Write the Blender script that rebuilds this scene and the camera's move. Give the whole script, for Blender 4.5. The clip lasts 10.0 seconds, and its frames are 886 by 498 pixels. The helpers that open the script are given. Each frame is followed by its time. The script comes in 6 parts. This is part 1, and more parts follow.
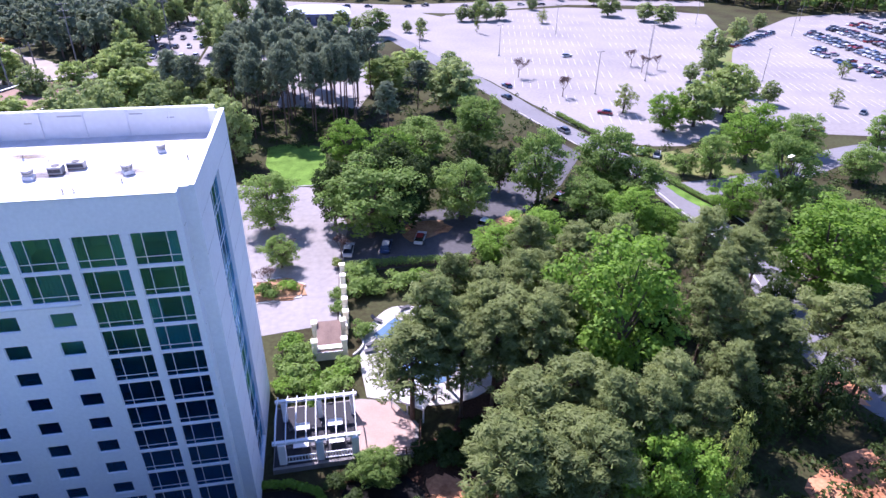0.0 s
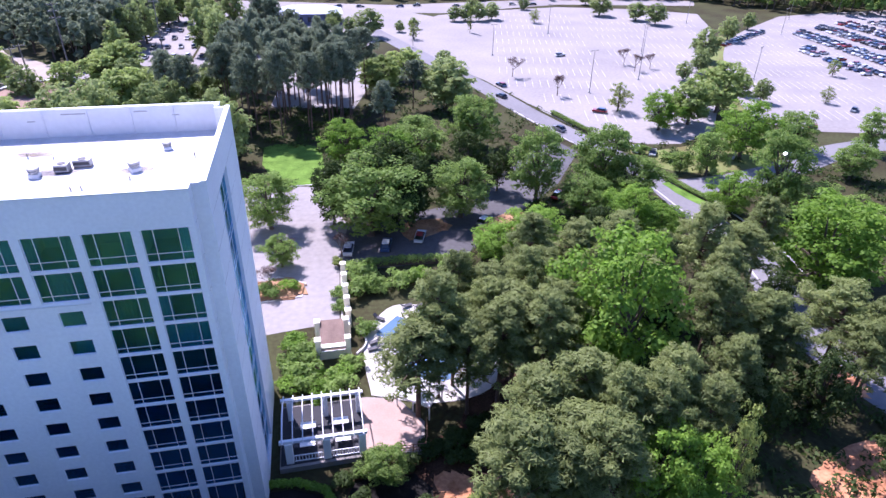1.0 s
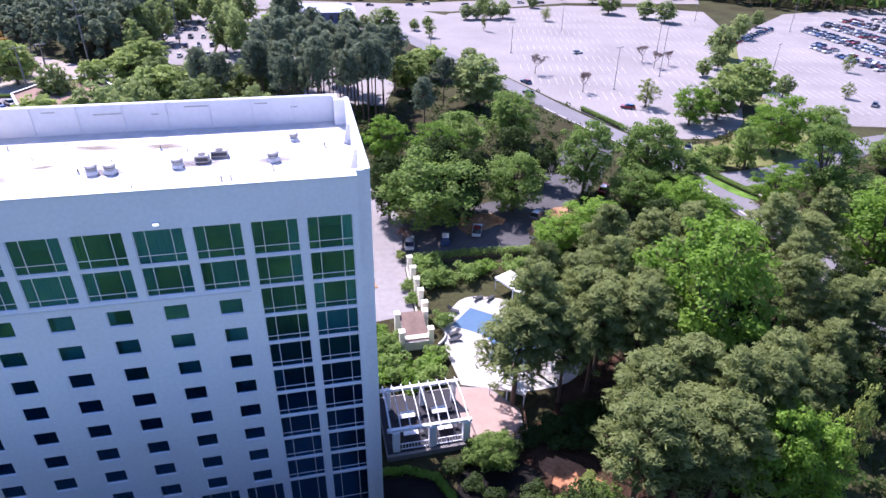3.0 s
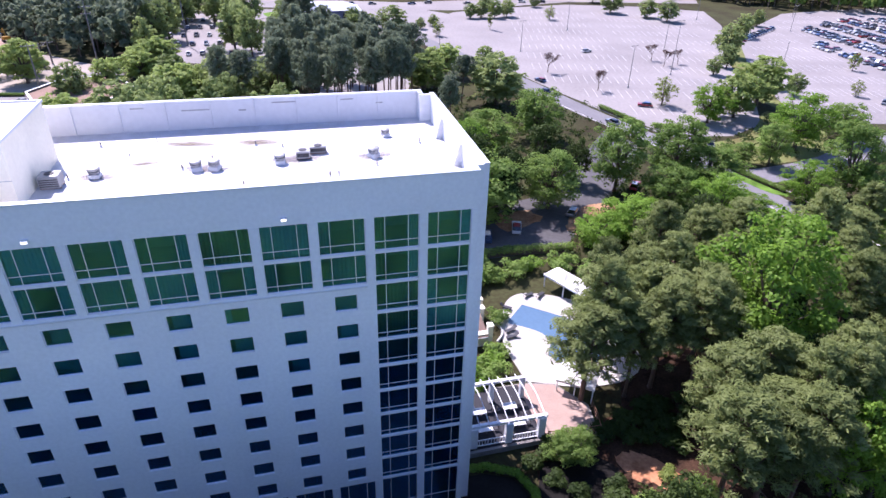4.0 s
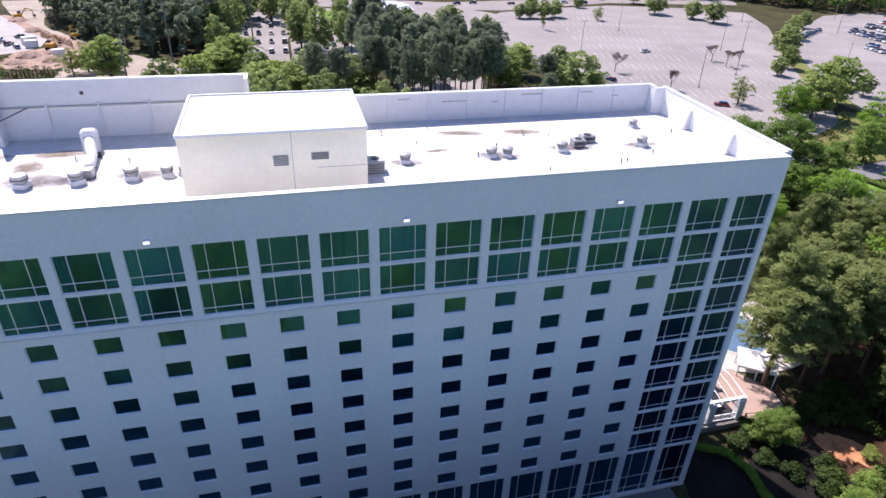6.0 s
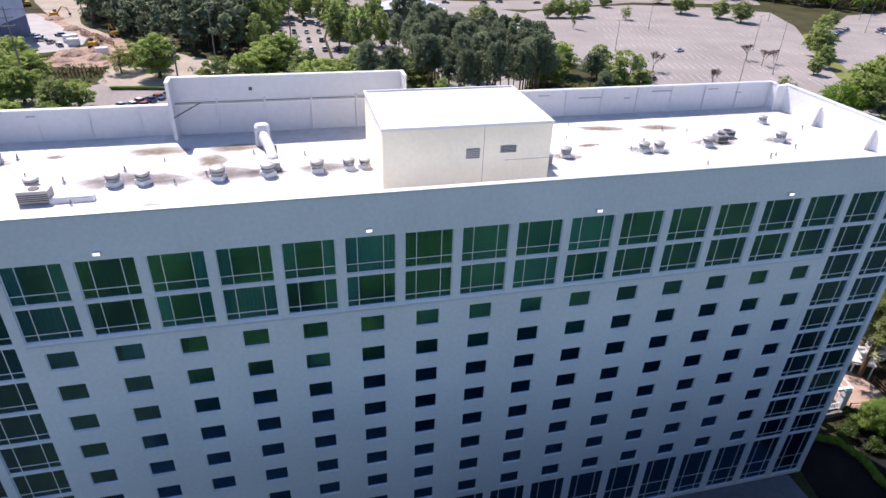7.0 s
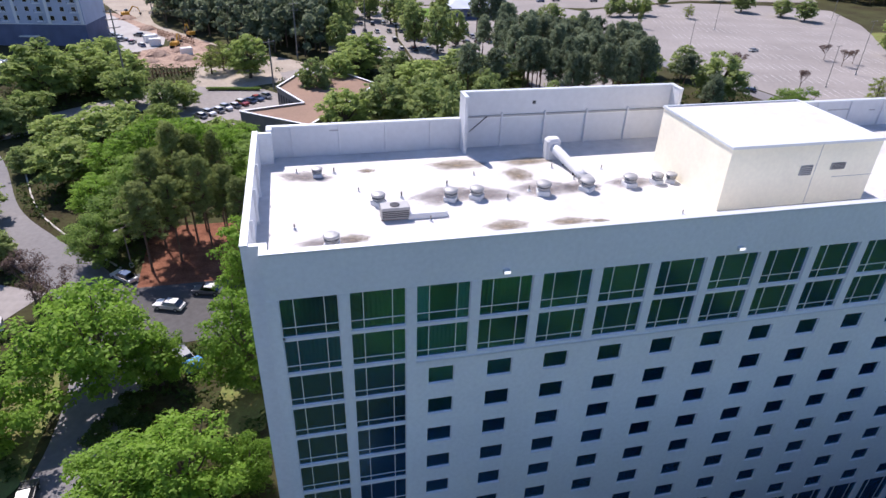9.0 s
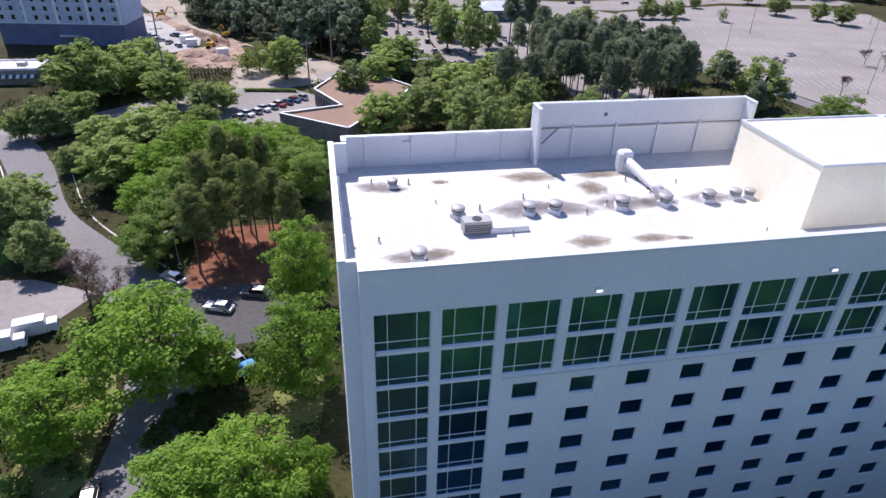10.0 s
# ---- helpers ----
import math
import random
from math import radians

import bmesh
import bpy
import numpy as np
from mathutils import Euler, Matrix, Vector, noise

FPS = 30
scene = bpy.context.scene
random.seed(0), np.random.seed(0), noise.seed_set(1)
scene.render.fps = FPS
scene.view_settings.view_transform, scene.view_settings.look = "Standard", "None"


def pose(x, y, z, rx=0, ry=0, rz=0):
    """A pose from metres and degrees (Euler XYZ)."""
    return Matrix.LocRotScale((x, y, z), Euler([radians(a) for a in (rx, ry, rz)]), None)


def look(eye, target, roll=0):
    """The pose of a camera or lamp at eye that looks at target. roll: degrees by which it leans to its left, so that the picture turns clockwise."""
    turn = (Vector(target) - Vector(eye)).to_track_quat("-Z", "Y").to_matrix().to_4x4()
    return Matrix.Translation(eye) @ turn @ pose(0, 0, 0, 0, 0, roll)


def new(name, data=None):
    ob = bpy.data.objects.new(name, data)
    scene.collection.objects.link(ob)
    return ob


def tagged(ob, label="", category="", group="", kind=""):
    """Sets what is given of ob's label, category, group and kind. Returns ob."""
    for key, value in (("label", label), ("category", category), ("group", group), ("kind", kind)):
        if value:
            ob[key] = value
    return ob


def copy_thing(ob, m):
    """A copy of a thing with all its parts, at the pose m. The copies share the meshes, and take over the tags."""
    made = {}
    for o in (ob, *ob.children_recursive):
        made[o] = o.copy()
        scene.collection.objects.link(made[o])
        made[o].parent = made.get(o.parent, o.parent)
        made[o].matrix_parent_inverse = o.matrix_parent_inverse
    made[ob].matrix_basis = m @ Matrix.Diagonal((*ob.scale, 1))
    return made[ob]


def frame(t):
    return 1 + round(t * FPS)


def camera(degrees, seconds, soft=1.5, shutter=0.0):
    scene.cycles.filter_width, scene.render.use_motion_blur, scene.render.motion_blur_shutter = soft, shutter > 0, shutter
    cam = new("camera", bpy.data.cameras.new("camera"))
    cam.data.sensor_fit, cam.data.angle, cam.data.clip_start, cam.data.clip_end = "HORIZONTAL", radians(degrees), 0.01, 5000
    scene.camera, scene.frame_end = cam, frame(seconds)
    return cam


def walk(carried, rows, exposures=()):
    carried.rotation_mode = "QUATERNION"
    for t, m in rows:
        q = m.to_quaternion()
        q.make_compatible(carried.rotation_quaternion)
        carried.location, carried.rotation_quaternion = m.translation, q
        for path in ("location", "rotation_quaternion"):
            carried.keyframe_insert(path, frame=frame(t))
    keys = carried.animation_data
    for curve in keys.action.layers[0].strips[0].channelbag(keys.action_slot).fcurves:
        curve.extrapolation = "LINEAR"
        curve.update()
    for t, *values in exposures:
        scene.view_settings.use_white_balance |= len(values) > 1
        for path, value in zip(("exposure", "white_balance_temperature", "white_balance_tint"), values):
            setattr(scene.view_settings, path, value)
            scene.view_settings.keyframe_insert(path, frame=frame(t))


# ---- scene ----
cam = camera(71.01, 10.0, soft=1.5)
PATH = [
    (0, (11.970, -45.193, 59.170), (12.297, -43.498, 58.160), 1.11),
    (0.5, (11.612, -45.264, 59.044), (11.955, -43.572, 58.035), 1.16),
    (1, (10.193, -45.067, 58.743), (10.550, -43.376, 57.735), 1.18),
    (1.5, (7.939, -44.799, 58.524), (8.300, -43.109, 57.518), 1.21),
    (2, (4.961, -44.846, 58.433), (5.325, -43.156, 57.426), 1.24),
    (3.5, (-8.239, -42.676, 57.731), (-7.820, -41.000, 56.724), 1.47),
    (4, (-13.556, -41.399, 57.378), (-13.114, -39.729, 56.371), 1.71),
    (4.5, (-19.236, -40.193, 57.096), (-18.778, -38.528, 56.087), 1.84),
    (5, (-25.255, -39.517, 56.988), (-24.805, -37.849, 55.980), 1.80),
    (6.5, (-45.848, -38.026, 56.712), (-45.405, -36.355, 55.707), 2.13),
    (7, (-52.930, -37.222, 56.656), (-52.489, -35.551, 55.648), 2.13),
    (7.5, (-60.059, -35.858, 56.352), (-59.605, -34.191, 55.345), 2.24),
    (8, (-66.930, -34.173, 56.307), (-66.463, -32.512, 55.296), 2.13),
    (8.5, (-72.804, -32.773, 57.014), (-72.368, -31.106, 55.998), 1.94),
    (9, (-77.056, -31.464, 57.516), (-76.653, -29.792, 56.497), 1.88),
    (9.5, (-79.906, -30.540, 57.945), (-79.534, -28.860, 56.925), 1.83),
    (10, (-81.491, -29.884, 58.220), (-81.144, -28.200, 57.198), 1.84),
]
EXPOSURES = [(0, 1.18, 5340, 37), (2, 1.13, 5390, 36), (3.5, 1.04, 5530, 34), (5, 0.9, 5720, 30), (6.5, 0.7, 6120, 24), (8, 0.56, 6260, 21), (8.5, 0.52, 6120, 21), (10, 0.48, 5860, 22)]
walk(cam, [(t, look(eye, target, roll)) for t, eye, target, roll in PATH], EXPOSURES)

# ---- light ----
SUN_TO = Vector((-0.28, 0.68, 1.0)).normalized()
world = bpy.data.worlds.new("sky")
scene.world = world
world.use_nodes = True
wn = world.node_tree
sky = wn.nodes.new("ShaderNodeTexSky")
sky.sky_type = "NISHITA"
sky.sun_disc = False
sky.sun_elevation = math.asin(SUN_TO.z)
sky.sun_rotation = math.atan2(SUN_TO.x, SUN_TO.y)
sky.air_density, sky.dust_density, sky.ozone_density = 1.0, 0.4, 4.5
wn.links.new(sky.outputs[0], wn.nodes["Background"].inputs[0])
wn.nodes["Background"].inputs[1].default_value = 0.103
sun = new("sun", bpy.data.lights.new("sun", "SUN"))
sun.data.energy, sun.data.angle, sun.data.color = 5.0, radians(0.55), (1.0, 0.9, 0.765)
sun.matrix_basis = look(SUN_TO * 200, (0, 0, 0))

# ---- materials ----


def surf(name, color, rough=0.8, metal=0.0, var=0.2, fine=6.0, coarse=0.25, bump=0.15, spec=0.3, other=None):
    """A painted, mineral or metal surface: two scales of tone, and a fine relief."""
    m = bpy.data.materials.new(name)
    m.use_nodes = True
    nt = m.node_tree
    b = nt.nodes["Principled BSDF"]
    tc = nt.nodes.new("ShaderNodeTexCoord")
    n1 = nt.nodes.new("ShaderNodeTexNoise")
    n1.inputs["Scale"].default_value, n1.inputs["Detail"].default_value = fine, 5
    n2 = nt.nodes.new("ShaderNodeTexNoise")
    n2.inputs["Scale"].default_value, n2.inputs["Detail"].default_value = coarse, 3
    nt.links.new(tc.outputs["Object"], n1.inputs["Vector"])
    nt.links.new(tc.outputs["Object"], n2.inputs["Vector"])
    add = nt.nodes.new("ShaderNodeMath")
    add.operation = "MULTIPLY_ADD"
    nt.links.new(n1.outputs[0], add.inputs[0])
    add.inputs[1].default_value = 0.45
    half = nt.nodes.new("ShaderNodeMath")
    half.operation = "MULTIPLY"
    half.inputs[1].default_value = 0.55
    nt.links.new(n2.outputs[0], half.inputs[0])
    nt.links.new(half.outputs[0], add.inputs[2])
    ramp = nt.nodes.new("ShaderNodeValToRGB")
    lo = tuple(c * (1 - var) for c in color)
    hi = tuple(min(1, c * (1 + var)) for c in (other or color))
    ramp.color_ramp.elements[0].position, ramp.color_ramp.elements[0].color = 0.33, (*lo, 1)
    ramp.color_ramp.elements[1].position, ramp.color_ramp.elements[1].color = 0.67, (*hi, 1)
    nt.links.new(add.outputs[0], ramp.inputs[0])
    nt.links.new(ramp.outputs[0], b.inputs["Base Color"])
    b.inputs["Roughness"].default_value, b.inputs["Metallic"].default_value = rough, metal
    b.inputs["Specular IOR Level"].default_value = spec
    if bump:
        bp = nt.nodes.new("ShaderNodeBump")
        bp.inputs["Strength"].default_value, bp.inputs["Distance"].default_value = bump, 0.03
        nt.links.new(n1.outputs[0], bp.inputs["Height"])
        nt.links.new(bp.outputs[0], b.inputs["Normal"])
    return m


def leaf(name, dark, light, glow=0.35):
    """Leaves: tone by tree and by leaf, and light that passes through them."""
    m = bpy.data.materials.new(name)
    m.use_nodes = True
    nt = m.node_tree
    nt.nodes.remove(nt.nodes["Principled BSDF"])
    info, geo = nt.nodes.new("ShaderNodeObjectInfo"), nt.nodes.new("ShaderNodeNewGeometry")
    mul = nt.nodes.new("ShaderNodeMath")
    mul.operation = "MULTIPLY_ADD"
    nt.links.new(geo.outputs["Random Per Island"], mul.inputs[0])
    mul.inputs[1].default_value = 0.45
    sc = nt.nodes.new("ShaderNodeMath")
    sc.operation = "MULTIPLY"
    sc.inputs[1].default_value = 0.5
    nt.links.new(info.outputs["Random"], sc.inputs[0])
    nt.links.new(sc.outputs[0], mul.inputs[2])
    ramp = nt.nodes.new("ShaderNodeValToRGB")
    ramp.color_ramp.elements[0].color, ramp.color_ramp.elements[1].color = (*dark, 1), (*light, 1)
    nt.links.new(mul.outputs[0], ramp.inputs[0])
    d, t, g = (nt.nodes.new(k) for k in ("ShaderNodeBsdfDiffuse", "ShaderNodeBsdfTranslucent", "ShaderNodeBsdfGlossy"))
    g.inputs["Roughness"].default_value = 0.6
    for s in (d, t):
        nt.links.new(ramp.outputs[0], s.inputs[0])
    a, b = nt.nodes.new("ShaderNodeMixShader"), nt.nodes.new("ShaderNodeMixShader")
    a.inputs[0].default_value, b.inputs[0].default_value = glow, 0.012
    nt.links.new(d.outputs[0], a.inputs[1])
    nt.links.new(t.outputs[0], a.inputs[2])
    nt.links.new(a.outputs[0], b.inputs[1])
    nt.links.new(g.outputs[0], b.inputs[2])
    nt.links.new(b.outputs[0], nt.nodes["Material Output"].inputs[0])
    return m


def glass(name, tint, base, gloss, rough):
    """A tinted pane: part of the light passes, part is mirrored, more at a grazing angle."""
    m = bpy.data.materials.new(name)
    m.use_nodes = True
    nt = m.node_tree
    nt.nodes.remove(nt.nodes["Principled BSDF"])
    t, g, f, mx, ad = (nt.nodes.new(k) for k in ("ShaderNodeBsdfTransparent", "ShaderNodeBsdfGlossy", "ShaderNodeFresnel", "ShaderNodeMixShader", "ShaderNodeMath"))
    t.inputs[0].default_value = (*tint, 1)
    g.inputs[0].default_value, g.inputs["Roughness"].default_value = (*gloss, 1), rough
    f.inputs[0].default_value = 1.5
    ad.inputs[1].default_value = base
    ad.use_clamp = True
    tc, no, bp = nt.nodes.new("ShaderNodeTexCoord"), nt.nodes.new("ShaderNodeTexNoise"), nt.nodes.new("ShaderNodeBump")
    no.inputs["Scale"].default_value, no.inputs["Detail"].default_value = 0.7, 1
    bp.inputs["Strength"].default_value, bp.inputs["Distance"].default_value = 0.12, 0.02
    nt.links.new(tc.outputs["Object"], no.inputs["Vector"])
    nt.links.new(no.outputs[0], bp.inputs["Height"])
    nt.links.new(bp.outputs[0], g.inputs["Normal"])
    nt.links.new(f.outputs[0], ad.inputs[0])
    nt.links.new(ad.outputs[0], mx.inputs[0])
    nt.links.new(t.outputs[0], mx.inputs[1])
    nt.links.new(g.outputs[0], mx.inputs[2])
    nt.links.new(mx.outputs[0], nt.nodes["Material Output"].inputs[0])
    return m


def by_thing(name, colors, rough=0.3, metal=0.0, coat=0.6):
    """Paint whose colour differs from thing to thing."""
    m = bpy.data.materials.new(name)
    m.use_nodes = True
    nt = m.node_tree
    b = nt.nodes["Principled BSDF"]
    info, ramp = nt.nodes.new("ShaderNodeObjectInfo"), nt.nodes.new("ShaderNodeValToRGB")
    ramp.color_ramp.interpolation = "CONSTANT"
    while len(ramp.color_ramp.elements) < len(colors):
        ramp.color_ramp.elements.new(0.5)
    for i, c in enumerate(colors):
        ramp.color_ramp.elements[i].position, ramp.color_ramp.elements[i].color = i / len(colors), (*c, 1)
    nt.links.new(info.outputs["Random"], ramp.inputs[0])
    nt.links.new(ramp.outputs[0], b.inputs["Base Color"])
    b.inputs["Roughness"].default_value, b.inputs["Metallic"].default_value = rough, metal
    b.inputs["Coat Weight"].default_value = coat
    return m


def smudge(name, color):
    """A dirt mark that fades out from its middle, broken up by noise."""
    m = bpy.data.materials.new(name)
    m.use_nodes = True
    nt = m.node_tree
    b = nt.nodes["Principled BSDF"]
    b.inputs["Base Color"].default_value, b.inputs["Roughness"].default_value = (*color, 1), 0.9
    tc, ln, no, mu, rp = (nt.nodes.new(k) for k in ("ShaderNodeTexCoord", "ShaderNodeVectorMath", "ShaderNodeTexNoise", "ShaderNodeMath", "ShaderNodeMapRange"))
    ln.operation, mu.operation = "LENGTH", "MULTIPLY_ADD"
    no.inputs["Scale"].default_value, no.inputs["Detail"].default_value = 2.2, 6
    nt.links.new(tc.outputs["Object"], ln.inputs[0])
    nt.links.new(tc.outputs["Object"], no.inputs["Vector"])
    nt.links.new(no.outputs[0], mu.inputs[0])
    mu.inputs[1].default_value = -1.1
    nt.links.new(ln.outputs["Value"], mu.inputs[2])
    rp.inputs["From Min"].default_value, rp.inputs["From Max"].default_value = 0.28, -0.62
    rp.inputs["To Min"].default_value, rp.inputs["To Max"].default_value = 0.0, 0.7
    nt.links.new(mu.outputs[0], rp.inputs["Value"])
    nt.links.new(rp.outputs[0], b.inputs["Alpha"])
    return m


WHITE = surf("white_render", (0.78, 0.79, 0.8), 0.75, var=0.08, fine=3, coarse=0.12, bump=0.1)
FRAME = surf("white_window_frame", (0.82, 0.83, 0.84), 0.45, var=0.04, bump=0.03)
PANEL = surf("white_panel", (0.64, 0.65, 0.67), 0.6, var=0.07, fine=2, coarse=0.15, bump=0.05)
MEMBRANE = surf("roof_membrane", (0.57, 0.56, 0.55), 0.6, var=0.16, fine=1.2, coarse=0.18, bump=0.1)
CREAM = surf("cream_render", (0.9, 0.84, 0.67), 0.75, var=0.06, fine=3, coarse=0.3, bump=0.1)
STAIN = smudge("dried_puddle", (0.24, 0.2, 0.145))
SOOT = smudge("vent_soot", (0.22, 0.2, 0.2))
ALU = surf("aluminium", (0.7, 0.72, 0.73), 0.4, metal=0.35, var=0.06, bump=0.03)
GALV = surf("galvanised_steel", (0.36, 0.365, 0.37), 0.55, metal=0.45, var=0.15, fine=8, bump=0.05)
DARKMETAL = surf("dark_metal", (0.06, 0.06, 0.065), 0.5, metal=0.4, var=0.2)
POLEMETAL = surf("weathered_pole", (0.22, 0.21, 0.2), 0.6, metal=0.3, var=0.2)
ROOM = surf("room_wall", (0.5, 0.49, 0.5), 0.9, var=0.15, fine=2, bump=0)
CURTAIN = by_thing("curtain_cloth", [(0.5, 0.53, 0.54), (0.3, 0.34, 0.35), (0.6, 0.62, 0.62), (0.12, 0.13, 0.13), (0.4, 0.44, 0.46), (0.06, 0.065, 0.07)], 0.9, coat=0)
GLASS = glass("green_glass", (0.3, 0.72, 0.8), 0.21, (0.27, 0.6, 0.88), 0.17)
CARGLASS = glass("car_glass", (0.08, 0.09, 0.1), 0.06, (0.75, 0.8, 0.85), 0.09)
ASPHALT = surf("pale_asphalt", (0.248, 0.23, 0.218), 0.9, var=0.2, fine=0.9, coarse=0.035, bump=0.2)
# Pale asphalt darkened in colour to stand for deep tree shade.
SHADED_ASPHALT = surf("shaded_asphalt", (0.085, 0.083, 0.085), 0.9, var=0.25, fine=1.2, coarse=0.06, bump=0.2)
ROADMAT = surf("road_asphalt", (0.175, 0.17, 0.175), 0.9, var=0.2, fine=1.2, coarse=0.05, bump=0.2)
LINE = surf("white_line_paint", (0.42, 0.41, 0.4), 0.8, var=0.35, fine=0.8)
CONCRETE = surf("concrete", (0.5, 0.48, 0.45), 0.85, var=0.15, fine=3, coarse=0.4)
DECK = surf("pool_deck_concrete", (0.43, 0.41, 0.37), 0.8, var=0.1, fine=2, coarse=0.4)
PINKSTONE = surf("pink_paving", (0.36, 0.26, 0.21), 0.85, var=0.12, fine=4, coarse=0.5)
GRASS = surf("lawn_grass", (0.075, 0.15, 0.02), 0.95, var=0.3, fine=5, coarse=0.3, bump=0.5, spec=0.1, other=(0.125, 0.22, 0.035))
DRYGRASS = surf("dry_grass", (0.2, 0.16, 0.07), 0.95, var=0.35, fine=3, coarse=0.15, bump=0.4, spec=0.1, other=(0.13, 0.17, 0.05))
FLOOR = surf("woodland_floor", (0.055, 0.038, 0.022), 0.95, var=0.5, fine=1.5, coarse=0.06, bump=0.6, spec=0.1, other=(0.045, 0.05, 0.02))
CLAY = surf("red_clay", (0.34, 0.145, 0.07), 0.95, var=0.25, fine=2, coarse=0.3, bump=0.4, spec=0.1, other=(0.5, 0.25, 0.13))
SITECLAY = surf("dug_clay", (0.25, 0.165, 0.125), 0.95, var=0.3, fine=1.5, coarse=0.3, bump=0.5, spec=0.1, other=(0.35, 0.265, 0.21))
STRAW = surf("pine_straw", (0.22, 0.11, 0.06), 0.95, var=0.3, fine=3, coarse=0.3, bump=0.5, spec=0.1, other=(0.35, 0.22, 0.12))
# Brown litter, its colour lowered further to carry the pine shade.
LITTER_SHADED = surf("litter_with_shade", (0.03, 0.019, 0.013), 0.95, var=0.4, fine=4, coarse=0.4, bump=0.6, spec=0.1, other=(0.065, 0.036, 0.022))
# Reddish copy of the straw, darkened for the shade under the pines.
STRAW_SHADED = surf("shaded_pine_straw", (0.13, 0.055, 0.035), 0.95, var=0.35, fine=4, coarse=0.4, bump=0.6, spec=0.1, other=(0.2, 0.09, 0.055))
# Black mulch below the terrace; at the hotel corner it paints the shade.
MULCH_AND_SHADE = surf("mulch_and_shade_black", (0.014, 0.013, 0.012), 0.95, var=0.4, fine=4, coarse=0.3, bump=0.5, spec=0.1)
GRAVEL = surf("pale_gravel", (0.36, 0.35, 0.34), 0.95, var=0.2, fine=1.5, coarse=0.1, bump=0.3, spec=0.1)
DIRT = surf("pale_dirt", (0.34, 0.3, 0.25), 0.95, var=0.2, fine=1, coarse=0.08, bump=0.4, spec=0.1)
BARK = surf("bark", (0.13, 0.1, 0.08), 0.95, var=0.3, fine=6, bump=0.8, spec=0.1)
PINEBARK = surf("pine_bark", (0.15, 0.1, 0.075), 0.95, var=0.35, fine=5, bump=0.8, spec=0.1)
LEAF_BRIGHT = leaf("spring_leaves", (0.1, 0.2, 0.016), (0.29, 0.47, 0.06), 0.55)
LEAF_MID = leaf("green_leaves", (0.108, 0.19, 0.032), (0.325, 0.46, 0.105), 0.54)
# Leaf colours for far trees, lightened to stand in for haze.
LEAF_HAZE_PALE = leaf("haze_pale_leaves", (0.17, 0.24, 0.06), (0.42, 0.52, 0.15), 0.52)
LEAF_HAZE_OLIVE = leaf("haze_olive_leaves", (0.16, 0.22, 0.07), (0.4, 0.48, 0.17), 0.52)
# Green leaves with shade painted in: a darkened copy for shaded places.
LEAF_SHADED = leaf("leaves_shade_painted", (0.024, 0.046, 0.01), (0.068, 0.105, 0.022), 0.3)
LEAF_YELLOW = leaf("young_yellow_leaves", (0.12, 0.17, 0.03), (0.3, 0.36, 0.09))
NEEDLE = leaf("pine_needles", (0.098, 0.132, 0.037), (0.32, 0.38, 0.122), 0.47)
# Far pine needles, lifted and greyed in colour to imitate distance haze.
NEEDLE_HAZE = leaf("haze_pine_needles", (0.108, 0.145, 0.085), (0.31, 0.36, 0.215), 0.42)
BUD = leaf("bare_twigs", (0.07, 0.045, 0.04), (0.15, 0.105, 0.085), 0.1)
WATERMAT = surf("pool_water", (0.1, 0.17, 0.25), 0.06, var=0.08, fine=1.5, coarse=0.2, bump=0.06, spec=0.5)
SHINGLE = surf("brown_shingles", (0.2, 0.14, 0.11), 0.9, var=0.25, fine=6, coarse=0.6, bump=0.5)
BROWNROOF = surf("brown_gravel_roof", (0.25, 0.17, 0.125), 0.95, var=0.15, fine=2, coarse=0.12)
GREYWALL = surf("grey_brick_wall", (0.24, 0.22, 0.2), 0.9, var=0.2, fine=5, coarse=0.4)
SLATE = surf("blue_grey_cladding", (0.48, 0.53, 0.64), 0.8, var=0.12, fine=3, coarse=0.2)
PERGOLAFLOOR = surf("dark_pergola_paving", (0.03, 0.03, 0.035), 0.8, var=0.15, fine=3, coarse=0.5)
PODIUM = surf("dark_podium", (0.13, 0.15, 0.23), 0.8, var=0.2)
WOOD = surf("stained_wood", (0.2, 0.11, 0.07), 0.8, var=0.3, fine=8, coarse=0.8)
CANVAS = surf("white_canvas", (0.8, 0.79, 0.77), 0.8, var=0.06, fine=3, coarse=0.6)
TYRE = surf("tyre_rubber", (0.02, 0.02, 0.02), 0.9, var=0.2)
CARPAINT = by_thing("car_paint", [(0.7, 0.7, 0.7), (0.4, 0.42, 0.44), (0.03, 0.03, 0.035), (0.12, 0.13, 0.15), (0.72, 0.72, 0.7), (0.28, 0.02, 0.02), (0.05, 0.09, 0.2), (0.22, 0.23, 0.25)], 0.3, 0.2)
VANWHITE = surf("white_van_paint", (0.75, 0.75, 0.75), 0.35, var=0.05)
YELLOW = surf("machine_yellow", (0.5, 0.27, 0.03), 0.5, var=0.15)
LAMPGLASS = surf("lamp_lens", (0.8, 0.8, 0.75), 0.3, var=0.03)
BLUETARP = surf("blue_cover", (0.05, 0.25, 0.6), 0.6, var=0.15)
AWNING_DARK = surf("dark_awning", (0.06, 0.07, 0.09), 0.8, var=0.2)
LITLAMP = surf("lit_lamp_lens", (0.8, 0.8, 0.78), 0.3, var=0.03)
LITLAMP.node_tree.nodes["Principled BSDF"].inputs["Emission Color"].default_value = (1.0, 0.97, 0.9, 1)
LITLAMP.node_tree.nodes["Principled BSDF"].inputs["Emission Strength"].default_value = 0.8

# ---- building tools ----


